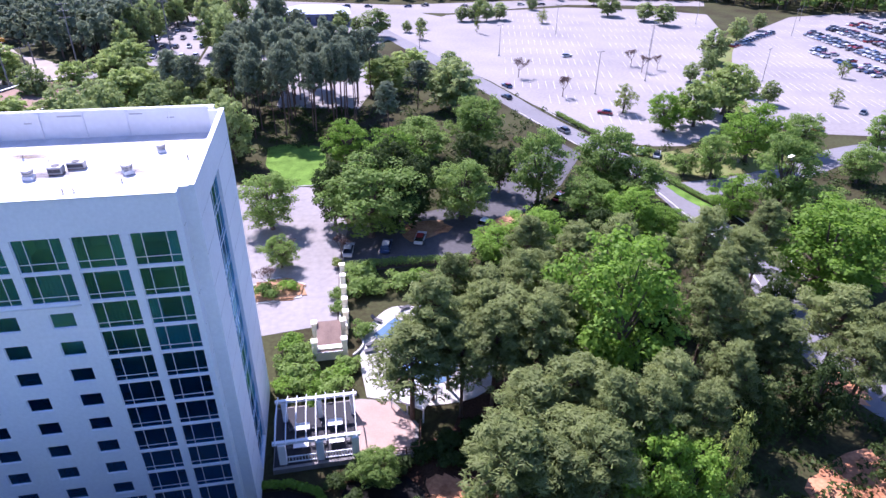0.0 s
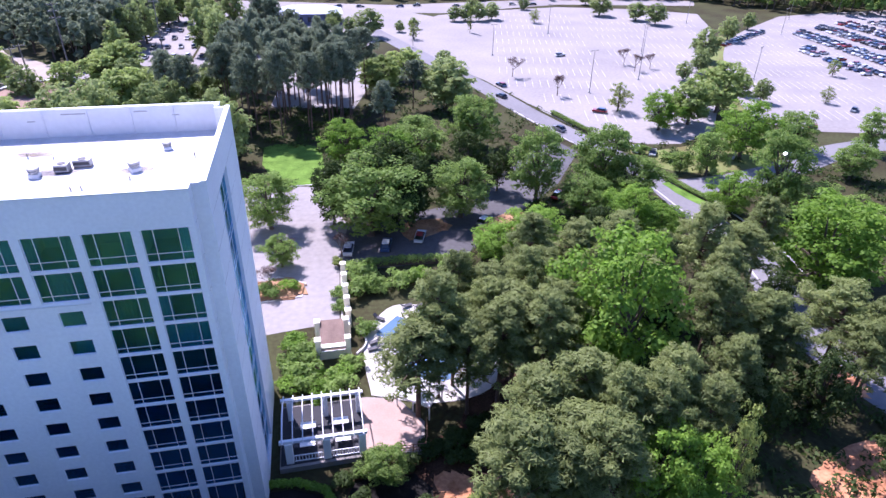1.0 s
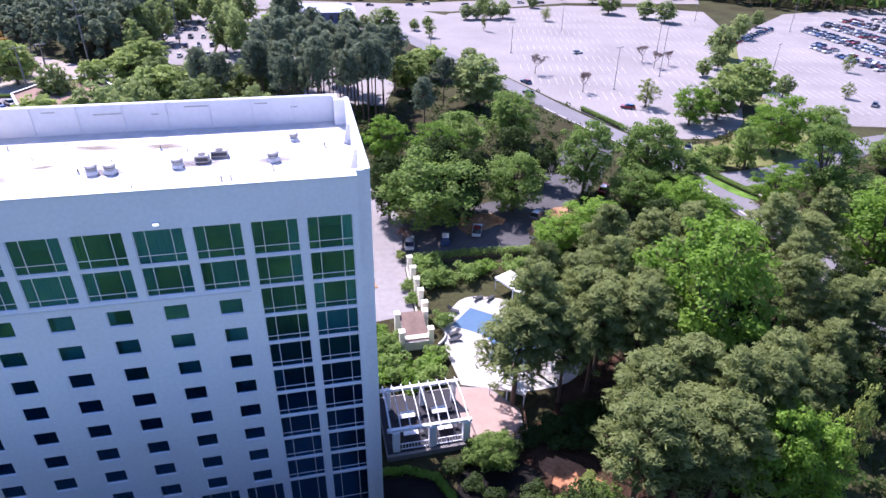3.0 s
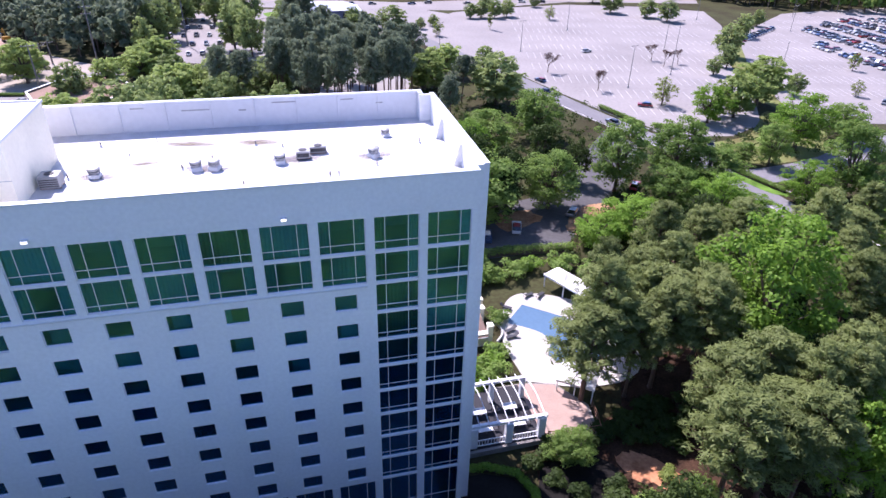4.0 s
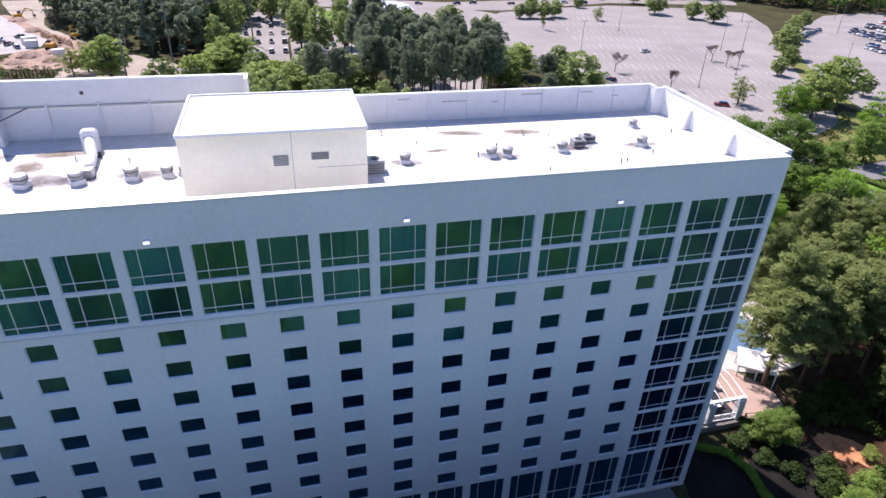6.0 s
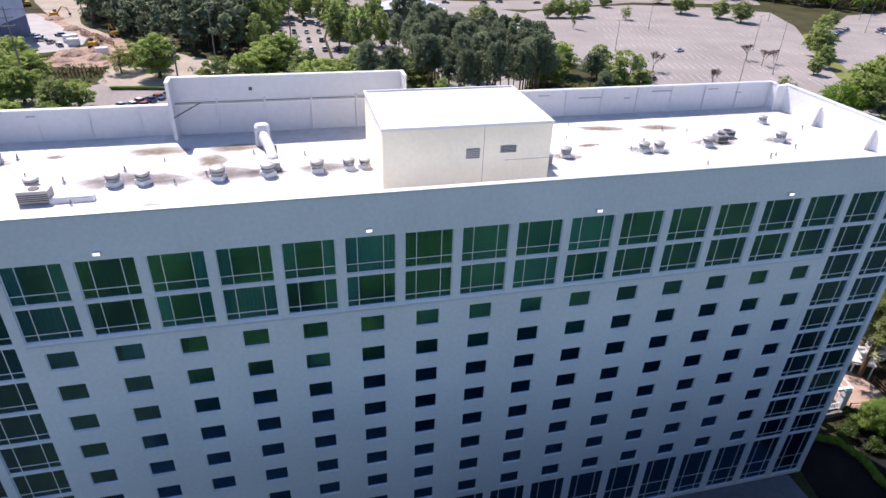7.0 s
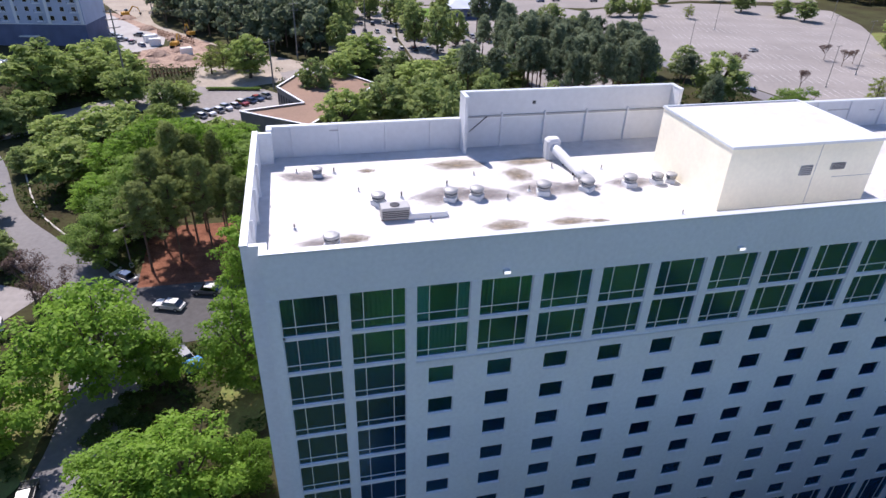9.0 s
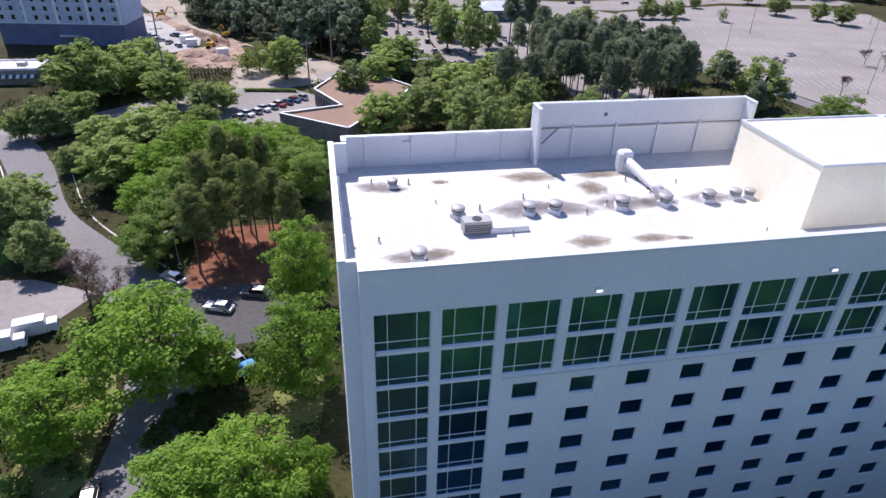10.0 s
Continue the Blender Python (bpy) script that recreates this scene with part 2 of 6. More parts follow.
class Shape:
    """Collects points and faces for one mesh."""

    def __init__(self):
        self.v, self.f = [], []

    def add(self, pts, faces):
        n = len(self.v)
        self.v += [tuple(p) for p in pts]
        self.f += [tuple(i + n for i in q) for q in faces]
        return self

    def box(self, x0, y0, z0, x1, y1, z1):
        p = [(x, y, z) for z in (z0, z1) for x, y in ((x0, y0), (x1, y0), (x1, y1), (x0, y1))]
        return self.add(p, [(3, 2, 1, 0), (4, 5, 6, 7), (0, 1, 5, 4), (1, 2, 6, 5), (2, 3, 7, 6), (3, 0, 4, 7)])

    def soft(self, x0, y0, z0, x1, y1, z1, c=0.05):
        """A box whose upright and top edges are cut by c."""
        a = [(x0 + c, y0), (x1 - c, y0), (x1, y0 + c), (x1, y1 - c), (x1 - c, y1), (x0 + c, y1), (x0, y1 - c), (x0, y0 + c)]
        i = [(x0 + c, y0 + c)] * 2
        cx, cy = (x0 + x1) / 2, (y0 + y1) / 2
        b = [(x - math.copysign(c * 0.7, x - cx), y - math.copysign(c * 0.7, y - cy)) for x, y in a]
        p = [(*q, z0) for q in a] + [(*q, z1 - c) for q in a] + [(*q, z1) for q in b]
        fs = [tuple(range(7, -1, -1)), tuple(range(16, 24))]
        for k in (0, 8):
            fs += [(k + j, k + (j + 1) % 8, k + 8 + (j + 1) % 8, k + 8 + j) for j in range(8)]
        return self.add(p, fs)

    def lattice(self, us, vs, solid, d0, d1, axis="y"):
        """A slab cut into a grid at us (across) and vs (up); solid(i, j) tells which cells are filled. One joined mesh."""
        ids = {}

        def at(i, j, k):
            if (i, j, k) not in ids:
                ids[i, j, k] = len(self.v)
                d = (d0, d1)[k]
                self.v.append((us[i], d, vs[j]) if axis == "y" else (d, us[i], vs[j]))
            return ids[i, j, k]

        n, m = len(us) - 1, len(vs) - 1
        full = {(i, j) for i in range(n) for j in range(m) if solid(i, j)}
        for i, j in full:
            q = ((i, j), (i + 1, j), (i + 1, j + 1), (i, j + 1))
            self.f.append(tuple(at(a, b, 0) for a, b in q))
            self.f.append(tuple(at(a, b, 1) for a, b in reversed(q)))
            for (di, dj), (a, b) in zip(((0, -1), (1, 0), (0, 1), (-1, 0)), ((0, 1), (1, 2), (2, 3), (3, 0))):
                if (i + di, j + dj) not in full:
                    self.f.append((at(*q[b], 0), at(*q[a], 0), at(*q[a], 1), at(*q[b], 1)))
        return self

    def prism(self, poly, z0, z1):
        n = len(poly)
        if sum(poly[i - 1][0] * poly[i][1] - poly[i][0] * poly[i - 1][1] for i in range(n)) < 0:
            poly = poly[::-1]
        p = [(x, y, z0) for x, y in poly] + [(x, y, z1) for x, y in poly]
        return self.add(p, [tuple(range(n - 1, -1, -1)), tuple(range(n, 2 * n))] + [(i, (i + 1) % n, n + (i + 1) % n, n + i) for i in range(n)])

    def tube(self, pts, radii, n=8):
        pts = [Vector(p) for p in pts]
        rows = []
        for i, p in enumerate(pts):
            d = (pts[min(i + 1, len(pts) - 1)] - pts[max(i - 1, 0)]).normalized()
            a = d.orthogonal().normalized() if not rows else (rows[-1][1] - d * rows[-1][1].dot(d)).normalized()
            rows.append(([p + (a * math.cos(t) + d.cross(a) * math.sin(t)) * radii[i] for t in (k * math.tau / n for k in range(n))], a))
        q = [v for r, _ in rows for v in r]
        fs = [(i * n + k, i * n + (k + 1) % n, (i + 1) * n + (k + 1) % n, (i + 1) * n + k) for i in range(len(pts) - 1) for k in range(n)]
        fs += [tuple(range(n - 1, -1, -1)), tuple(range(len(q) - n, len(q)))]
        return self.add(q, fs)

    def turned(self, profile, n=14, at=(0, 0, 0)):
        """A form turned on the upright axis from (radius, height) pairs."""
        p = [(at[0] + r * math.cos(k * math.tau / n), at[1] + r * math.sin(k * math.tau / n), at[2] + z) for r, z in profile for k in range(n)]
        m = len(profile)
        fs = [(i * n + k, i * n + (k + 1) % n, (i + 1) * n + (k + 1) % n, (i + 1) * n + k) for i in range(m - 1) for k in range(n)]
        fs += [tuple(range(n - 1, -1, -1)), tuple(range((m - 1) * n, m * n))]
        return self.add(p, fs)

    def strip(self, line, width, z0, z1):
        """A band of that width along a line of plan points, with a flat top and sides."""
        left, right = [], []
        pts = [Vector(p) for p in line]
        for i, p in enumerate(pts):
            d = (pts[min(i + 1, len(pts) - 1)] - pts[max(i - 1, 0)]).normalized()
            s = Vector((-d.y, d.x)) * width / 2
            left.append(p + s), right.append(p - s)
        for i in range(len(pts) - 1):
            self.prism([tuple(right[i]), tuple(right[i + 1]), tuple(left[i + 1]), tuple(left[i])], z0, z1)
        return self

    def mesh(self, name, smooth=False):
        me = bpy.data.meshes.new(name)
        me.from_pydata(self.v, [], self.f)
        if smooth:
            me.polygons.foreach_set("use_smooth", [True] * len(me.polygons))
        me.update()
        return me


def thing(name, label, category, group="", at=(0, 0, 0), turn=0):
    ob = new(name)
    ob.empty_display_size = 0.3
    ob.matrix_basis = pose(*at, 0, 0, turn)
    return tagged(ob, label, category, group)


def part(name, shape, material, parent=None, label="", smooth=False):
    """Links a shape (or a ready mesh) as one mesh object, under a thing or a part. Its points are in the parent's own space."""
    me = shape.mesh(name, smooth) if isinstance(shape, Shape) else shape
    if not me.materials:
        me.materials.append(material)
    ob = new(name, me)
    if parent is not None:
        ob.parent = parent
    if label:
        ob["label"] = label
    return ob


def whole(name, shape, material, label, category, kind="", group="", at=None, smooth=False):
    """A thing or a piece of the setting that is one mesh."""
    ob = part(name, shape, material, None, "", smooth)
    if at:
        ob.matrix_basis = pose(*at)
    return tagged(ob, label, category, group, kind)


def smooth_line(pts, steps=5):
    """Points of a line that runs smoothly through the given plan points."""
    p = [Vector(q) for q in pts]
    p = [2 * p[0] - p[1]] + p + [2 * p[-1] - p[-2]]
    out = []
    for i in range(1, len(p) - 2):
        for k in range(steps):
            t = k / steps
            a, b, c, d = p[i - 1], p[i], p[i + 1], p[i + 2]
            out.append(0.5 * ((2 * b) + (c - a) * t + (2 * a - 5 * b + 4 * c - d) * t * t + (3 * b - a - 3 * c + d) * t ** 3))
    return [tuple(q) for q in out + [p[-2]]]


def leaf_mesh(name, spots, radii, count, size, thin=1.0, seed=0, squash=0.8, down=0.25, corners=4):
    """Many small leaf faces round the given clump centres: kites, or three-cornered where they are seen from far off."""
    rng = np.random.default_rng(seed)
    spots, radii = np.array(spots, float), np.array(radii, float)
    k = rng.choice(len(spots), count, p=radii ** 2 / (radii ** 2).sum())
    d = rng.normal(size=(count, 3))
    d /= np.linalg.norm(d, axis=1)[:, None]
    d[:, 2] = np.where(d[:, 2] < -down, -d[:, 2], d[:, 2])
    c = spots[k] + d * (radii[k] * rng.uniform(0.55, 1.08, count))[:, None] * np.array([1, 1, squash])
    nrm = d + rng.normal(scale=0.42, size=(count, 3)) + np.array([0, 0, 0.35])
    nrm /= np.linalg.norm(nrm, axis=1)[:, None]
    a = np.cross(nrm, rng.normal(size=(count, 3)))
    a /= np.linalg.norm(a, axis=1)[:, None]
    b = np.cross(nrm, a)
    s = size * rng.uniform(0.6, 1.35, count)[:, None]
    a, b = a * s, b * s * thin
    if corners == 3:
        v = np.stack([c - a * 1.1 - b * 0.75, c + a * 1.3, c - a * 0.6 + b * 1.3], axis=1).reshape(-1, 3)
    else:
        v = np.stack([c - a, c - b * 0.9 + a * 0.1, c + a * 1.1, c + b], axis=1).reshape(-1, 3)
    me = bpy.data.meshes.new(name)
    me.vertices.add(len(v))
    me.vertices.foreach_set("co", v.ravel())
    me.loops.add(len(v))
    me.loops.foreach_set("vertex_index", np.arange(len(v), dtype=np.int32))
    me.polygons.add(count)
    me.polygons.foreach_set("loop_start", np.arange(0, len(v), corners, dtype=np.int32))
    me.update(calc_edges=True)
    return me

# ---- ground ----
ground = Shape()
ground.prism([(-1500, -900), (1500, -900), (1500, 1900), (-1500, 1900)], -1.0, 0.0)
whole("ground", ground, FLOOR, "woodland floor of brown straw and undergrowth", "ground", "structure")

# ---- hotel tower ----
BAY, ROW, TOP_A, TOP_B, HEAD, COPE, ROOFZ = 4.2, 2.88, 32.72, 29.82, 35.78, 39.02, 36.15
WEST, EAST, OUT_W, OUT_E, BACK = -80.2, 0.18, -81.3, 1.3, 21.75
LEVELS = [TOP_B - ROW * k for k in range(9)]
hotel = thing("hotel", "white eleven-storey hotel slab with green glass bands and flat roof", "hotel", at=(0, 0, 0))
wall = Shape()
wall.box(WEST, 0, HEAD, EAST, 0.45, COPE - 0.12)
for k in range(20):
    x = -BAY * k
    a, b = (x - 0.33, x + 0.33)
    a, b = (WEST if k == 19 else a), (EAST if k == 0 else b)
    full = k in (0, 1, 2, 17, 18, 19)
    wall.box(a, -0.03, 0.0 if full else TOP_B - 0.2, b, 0.42, HEAD)
    if not full:
        wall.box(a, -0.03, 0.0, b, 0.42, LEVELS[8] - 0.15)
for z, h in ((TOP_A, 0.13),):
    wall.box(WEST + 0.9, 0.02, z - h, EAST - 0.5, 0.4, z + h)
for lo, hi in ((-2 * BAY + 0.33, -0.36), (-19 * BAY + 0.33, -17 * BAY - 0.33)):
    for z in LEVELS:
        wall.box(lo, 0.02, z - 0.12, hi, 0.4, z + 0.12)
# the plain field with its punched openings
fx0, fx1 = -17 * BAY + 0.33, -2 * BAY - 0.33
wall.box(fx0, 0.0, TOP_B - 0.6, fx1, 0.4, TOP_B + 0.14)
for k in range(1, 9):
    sill, head = LEVELS[k] + 0.56, LEVELS[k] + 2.05
    top = LEVELS[k - 1] + 0.56 if k > 1 else TOP_B - 0.6
    wall.box(fx0, 0.0, head, fx1, 0.4, top)
    x = fx0
    for j in range(16, 1, -1):
        c = -BAY * (j + 0.5)
        wall.box(x, 0.0, sill, c - 0.92, 0.4, head)
        x = c + 0.92
    wall.box(x, 0.0, sill, fx1, 0.4, head)
wall.box(fx0, 0.0, LEVELS[8] - 0.15, fx1, 0.4, LEVELS[8] + 0.56)
wall.box(WEST, -0.05, 0.0, EAST, 0.42, 0.45)
part("front_wall", wall, WHITE, hotel)
part("flashing", Shape().soft(fx0, -0.1, TOP_B - 0.2, fx1, 0.0, TOP_B - 0.08, 0.02), ALU, hotel, "thin metal flashing over the plain wall")
for x0, x1, s in ((0.9, OUT_E, 1), (OUT_W, OUT_W + 0.4, -1)):
    inner, outer = (EAST - 0.4, EAST) if s > 0 else (WEST + 0.4, WEST)
    edge = x0 if s > 0 else x1
    part("end_wall", Shape().lattice([1.25, 6.5, 12.0, 20.5], [0, 0.6, 35.9, COPE - 0.12], lambda i, j: (i, j) != (1, 1), x0, x1, "x"), WHITE, hotel)
    for y0, y1, k0, k1 in ((0.45, 1.25, 1.25, 1.6), (BACK, 20.5, 20.5, 20.15)):
        part("return_wall", Shape().prism([(inner, y0), (outer, y0), (outer, k0), (edge, k0), (edge, k1), (inner, k1)], 0, COPE - 0.12), WHITE, hotel)
for j in range(1, 12):
    z = 0.6 + j * 3.209
    for x, y0, y1 in ((OUT_E, 1.25, 6.4), (OUT_E, 12.1, 20.5), (EAST, 0.45, 1.2)):
        part("wall_joint", Shape().box(x, y0, z - 0.02, x + 0.003, y1, z + 0.02), GALV, hotel)
    for x, y0, y1 in ((OUT_W, 1.25, 6.4), (WEST, 0.45, 1.2)):
        part("wall_joint", Shape().box(x - 0.003, y0, z - 0.02, x, y1, z + 0.02), GALV, hotel)
back = Shape()
back.box(WEST + 0.4, BACK - 0.4, 0, EAST - 0.4, BACK, COPE - 0.12)
part("back_wall", back, PANEL, hotel)
cope = Shape()
cope.soft(WEST - 0.03, -0.05, COPE - 0.12, EAST + 0.03, 0.5, COPE, 0.03)
cope.soft(WEST - 0.03, BACK - 0.45, COPE - 0.12, EAST + 0.03, BACK + 0.05, COPE, 0.03)
for x in (OUT_W - 0.04, OUT_E - 0.44):
    cope.soft(x, 1.2, COPE - 0.12, x + 0.48, 20.55, COPE, 0.03)
for x in (WEST - 0.03, EAST - 0.45):
    cope.soft(x, 0.5, COPE - 0.121, x + 0.48, 1.2, COPE - 0.002, 0.03)
    cope.soft(x, 20.55, COPE - 0.121, x + 0.48, BACK - 0.45, COPE - 0.002, 0.03)
part("coping", cope, ALU, hotel, "pale metal parapet coping")
deck = Shape()
deck.box(WEST + 0.4, 0.45, ROOFZ - 0.3, EAST - 0.4, BACK - 0.4, ROOFZ)
deck.box(OUT_W + 0.4, 1.6, ROOFZ - 0.3, WEST + 0.4, 20.15, ROOFZ - 0.002)
deck.box(EAST - 0.4, 1.6, ROOFZ - 0.3, OUT_E - 0.4, 20.15, ROOFZ - 0.002)
part("roof", deck, MEMBRANE, hotel, "white roof membrane")
# ribs on the inner side of the parapets
for i in range(20):
    x = -78.2 + i * 4.1
    if -64 < x < -41:
        continue
    part("parapet_rib", Shape().soft(x - 0.06, BACK - 0.55, ROOFZ, x + 0.06, BACK - 0.4, COPE - 0.14, 0.02), PANEL, hotel)
for y in (4.6, 9.2, 13.6):
    part("parapet_rib", Shape().soft(OUT_W + 0.4, y - 0.06, ROOFZ, OUT_W + 0.62, y + 0.06, COPE - 0.14, 0.02), PANEL, hotel)
for y in (7.8, 14.7):
    fin = Shape().add([(OUT_E - 0.4, y - 0.12, ROOFZ), (OUT_E - 0.4, y + 0.12, ROOFZ), (OUT_E - 0.4, y + 0.12, COPE - 0.9), (OUT_E - 0.4, y - 0.12, COPE - 0.9),
                       (OUT_E - 1.1, y - 0.12, ROOFZ), (OUT_E - 1.1, y + 0.12, ROOFZ), (OUT_E - 0.65, y + 0.12, COPE - 0.9), (OUT_E - 0.65, y - 0.12, COPE - 0.9)],
                      [(4, 5, 6, 7), (0, 3, 2, 1), (0, 4, 7, 3), (1, 2, 6, 5), (3, 7, 6, 2), (0, 1, 5, 4)])
    part("parapet_buttress", fin, PANEL, hotel)
for x0, x1, z in ((-23.5, -20.9, 38.0), (-15.0, -12.6, 38.4), (-8.2, -6.9, 38.4), (-28.0, -26.8, 38.4), (-74.9, -74.1, 38.4), (-18.2, -17.5, 37.8), (-4.6, -3.9, 37.9)):
    part("parapet_patch", Shape().soft(x0, BACK - 0.44, z, x1, BACK - 0.4, z + 0.12, 0.01), GALV, hotel)
screen = Shape()
screen.box(-63.1, BACK - 0.4, COPE, -42.0, BACK, 41.33)
screen.box(-63.1, 19.85, ROOFZ, -62.8, BACK - 0.4, 41.33)
screen.box(-42.3, 19.85, ROOFZ, -42.0, BACK - 0.4, 41.33)
sc = part("roof_screen", screen, PANEL, hotel, "tall white parapet screen")
part("screen_cap", Shape().soft(-63.14, BACK - 0.45, 41.33, -41.96, BACK + 0.04, 41.43, 0.03).soft(-63.14, 19.8, 41.33, -62.76, BACK - 0.45, 41.43, 0.03).soft(-42.34, 19.8, 41.33, -41.96, BACK - 0.45, 41.43, 0.03), ALU, sc)
part("rail", Shape().box(-62.8, BACK - 0.56, 39.03, -42.3, BACK - 0.4, 39.18), GALV, sc)
for x in (-59.2, -55.0, -50.8, -46.6):
    part("rib", Shape().soft(x - 0.08, BACK - 0.62, ROOFZ, x + 0.08, BACK - 0.4, 39.43, 0.02), PANEL, sc)
part("brace", Shape().tube([(-62.75, 19.4, 38.43), (-60.6, BACK - 0.5, 39.13)], [0.05, 0.05], 6), DARKMETAL, sc)
part("access_hole", Shape().box(-56.3, BACK - 0.45, 40.08, -56.0, BACK - 0.4, 40.38), DARKMETAL, sc)
# penthouse on the roof
pent = part("penthouse", Shape().box(-46.5, 5.6, ROOFZ, -33.2, 15.4, 41.25), CREAM, hotel, "cream rendered lift penthouse")
part("penthouse_roof", Shape().box(-46.4, 5.7, 41.25, -33.3, 15.3, 41.27), MEMBRANE, pent)
part("penthouse_cap", Shape().soft(-46.6, 5.5, 41.2, -33.1, 5.72, 41.39, 0.03).soft(-46.6, 15.28, 41.2, -33.1, 15.5, 41.39, 0.03).soft(-46.6, 5.72, 41.2, -46.38, 15.28, 41.39, 0.03).soft(-33.32, 5.72, 41.2, -33.1, 15.28, 41.39, 0.03), ALU, pent)
for x, z, w, h in ((-39.55, 39.1, 1.1, 0.8), (-36.7, 39.3, 1.3, 0.55)):
    lv = part("louvre", Shape().soft(x - w / 2, 5.52, z - h / 2, x + w / 2, 5.6, z + h / 2, 0.02), GALV, pent, "grey metal louvre")
    for i in range(5):
        zz = z - h / 2 + (i + 0.5) * h / 5
        part("slat", Shape().box(x - w / 2 + 0.06, 5.49, zz - 0.03, x + w / 2 - 0.06, 5.53, zz + 0.01), DARKMETAL, lv)
part("control_joint", Shape().box(-38.72, 5.592, ROOFZ, -38.68, 5.6, 41.2), GALV, pent)
part("control_joint", Shape().box(-36.9, 5.592, 38.35, -33.2, 5.6, 38.39), GALV, pent)
# frieze lights
for x in (-14.6, -31.3, -48.4, -65.3):
    wl = part("wall_light", Shape().soft(x - 0.22, -0.3, 36.22, x + 0.22, 0.0, 36.47, 0.03), ALU, hotel, "small white wall light")
    part("lens", Shape().box(x - 0.2, -0.34, 36.27, x + 0.2, -0.3, 36.45), LITLAMP, wl)
# inside: slabs, cross walls and a back wall seen through the panes
rooms = Shape()
for z in [ROOFZ - 0.35, TOP_A] + LEVELS + [0.05]:
    rooms.box(WEST + 0.4, 0.42, z - 0.11, EAST - 0.4, 4.0, z + 0.11)
for k in range(20):
    x = min(max(-BAY * k, WEST + 0.5), EAST - 0.5)
    rooms.box(x - 0.08, 0.43, 0, x + 0.08, 3.99, ROOFZ - 0.4)
rooms.box(WEST + 0.4, 4.0, 0, EAST - 0.4, 4.2, ROOFZ - 0.31)
rooms.box(OUT_E - 1.4, 6.2, 0.5, OUT_E - 1.2, 12.3, ROOFZ - 0.31)
rooms.box(OUT_W + 1.2, 6.2, 0.5, OUT_W + 1.4, 12.3, ROOFZ - 0.31)
part("guest_rooms", rooms, ROOM, hotel, "dim guest rooms behind glass")


def frame_mesh(name, w, h, bars, rails, t=0.045):
    """A window frame in its own plane, from 0,0 at the lower middle."""
    us = [-w / 2, -w / 2 + t] + [q for b in bars for q in (b - t / 2, b + t / 2)] + [w / 2 - t, w / 2]
    vs = [0, t] + [q for r in rails for q in (r - t / 2, r + t / 2)] + [h - t, h]
    s = Shape().lattice(us, vs, lambda i, j: i % 2 == 0 or j % 2 == 0, 0.115, 0.2)
    return s.mesh(name)


def pane_mesh(name, x0, z0, x1, z1):
    return Shape().box(x0, 0.15, z0, x1, 0.165, z1).mesh(name)


def curtain_mesh(name, x0, x1, h, folds):
    s = Shape()
    n = folds * 4
    p = [(x0 + (x1 - x0) * i / n, 0.36 + 0.05 * math.sin(i * math.pi / 2)) for i in range(n + 1)]
    v = [(x, y, z) for z in (0.08, h - 0.06) for x, y in p] + [(x, y + 0.012, z) for z in (0.08, h - 0.06) for x, y in p]
    m = n + 1
    f = [(i, i + 1, m + i + 1, m + i) for i in range(n)] + [(2 * m + i + 1, 2 * m + i, 3 * m + i, 3 * m + i + 1) for i in range(n)]
    return s.add(v, f).mesh(name)


def window_kind(w, h, bars, rails):
    xs = [-w / 2 + 0.05] + [q for b in bars for q in (b - 0.025, b + 0.025)] + [w / 2 - 0.05]
    zs = [0.05] + [q for r in rails for q in (r - 0.025, r + 0.025)] + [h - 0.05]
    panes = [pane_mesh("pane", xs[i], zs[j], xs[i + 1], zs[j + 1]) for i in range(0, len(xs), 2) for j in range(0, len(zs), 2)]
    cur = [curtain_mesh("curtain", *c, h, n) for c, n in (((-w / 2 + 0.02, -w / 2 + w * 0.26), 4), ((w / 2 - w * 0.26, w / 2 - 0.02), 4), ((-w / 2 + 0.05, w / 2 - 0.05), 12), ((-w / 2 + w * 0.2, w / 2 - 0.02), 9))]
    return frame_mesh("window", w, h, bars, rails), panes, cur


def hang(kind, x, z, pick, turn=0, y=0.0):
    fr, panes, cur = kind
    ob = part("window", fr, FRAME, hotel)
    ob.matrix_basis = pose(x, y, z, 0, 0, turn)
    for p in panes:
        part("pane", p, GLASS, ob).visible_shadow = False
    for i in pick:
        part("curtain", cur[i], CURTAIN, ob)


rng = random.Random(7)
W = BAY - 0.68
PICKS = [(0, 1), (2,), (0, 1), (3,), (2,), (1,), (0, 1), (2,)]
top_kind = window_kind(W, HEAD - TOP_A - 0.15, (-W * 0.26, W * 0.26), (0.72,))
mid_kind = window_kind(W, TOP_A - TOP_B - 0.27, (-W * 0.26, W * 0.26), (0.55,))
low_kind = window_kind(W, ROW - 0.26, (-W * 0.26, W * 0.26), (0.55,))
base_kind = window_kind(W, LEVELS[8] - 0.62, (-W * 0.26, W * 0.26), (0.8, 2.5))
small_kind = window_kind(1.82, 1.48, (), ())
end_kind = window_kind(5.46, 3.18, (-0.8, 0.8), (0.6,))
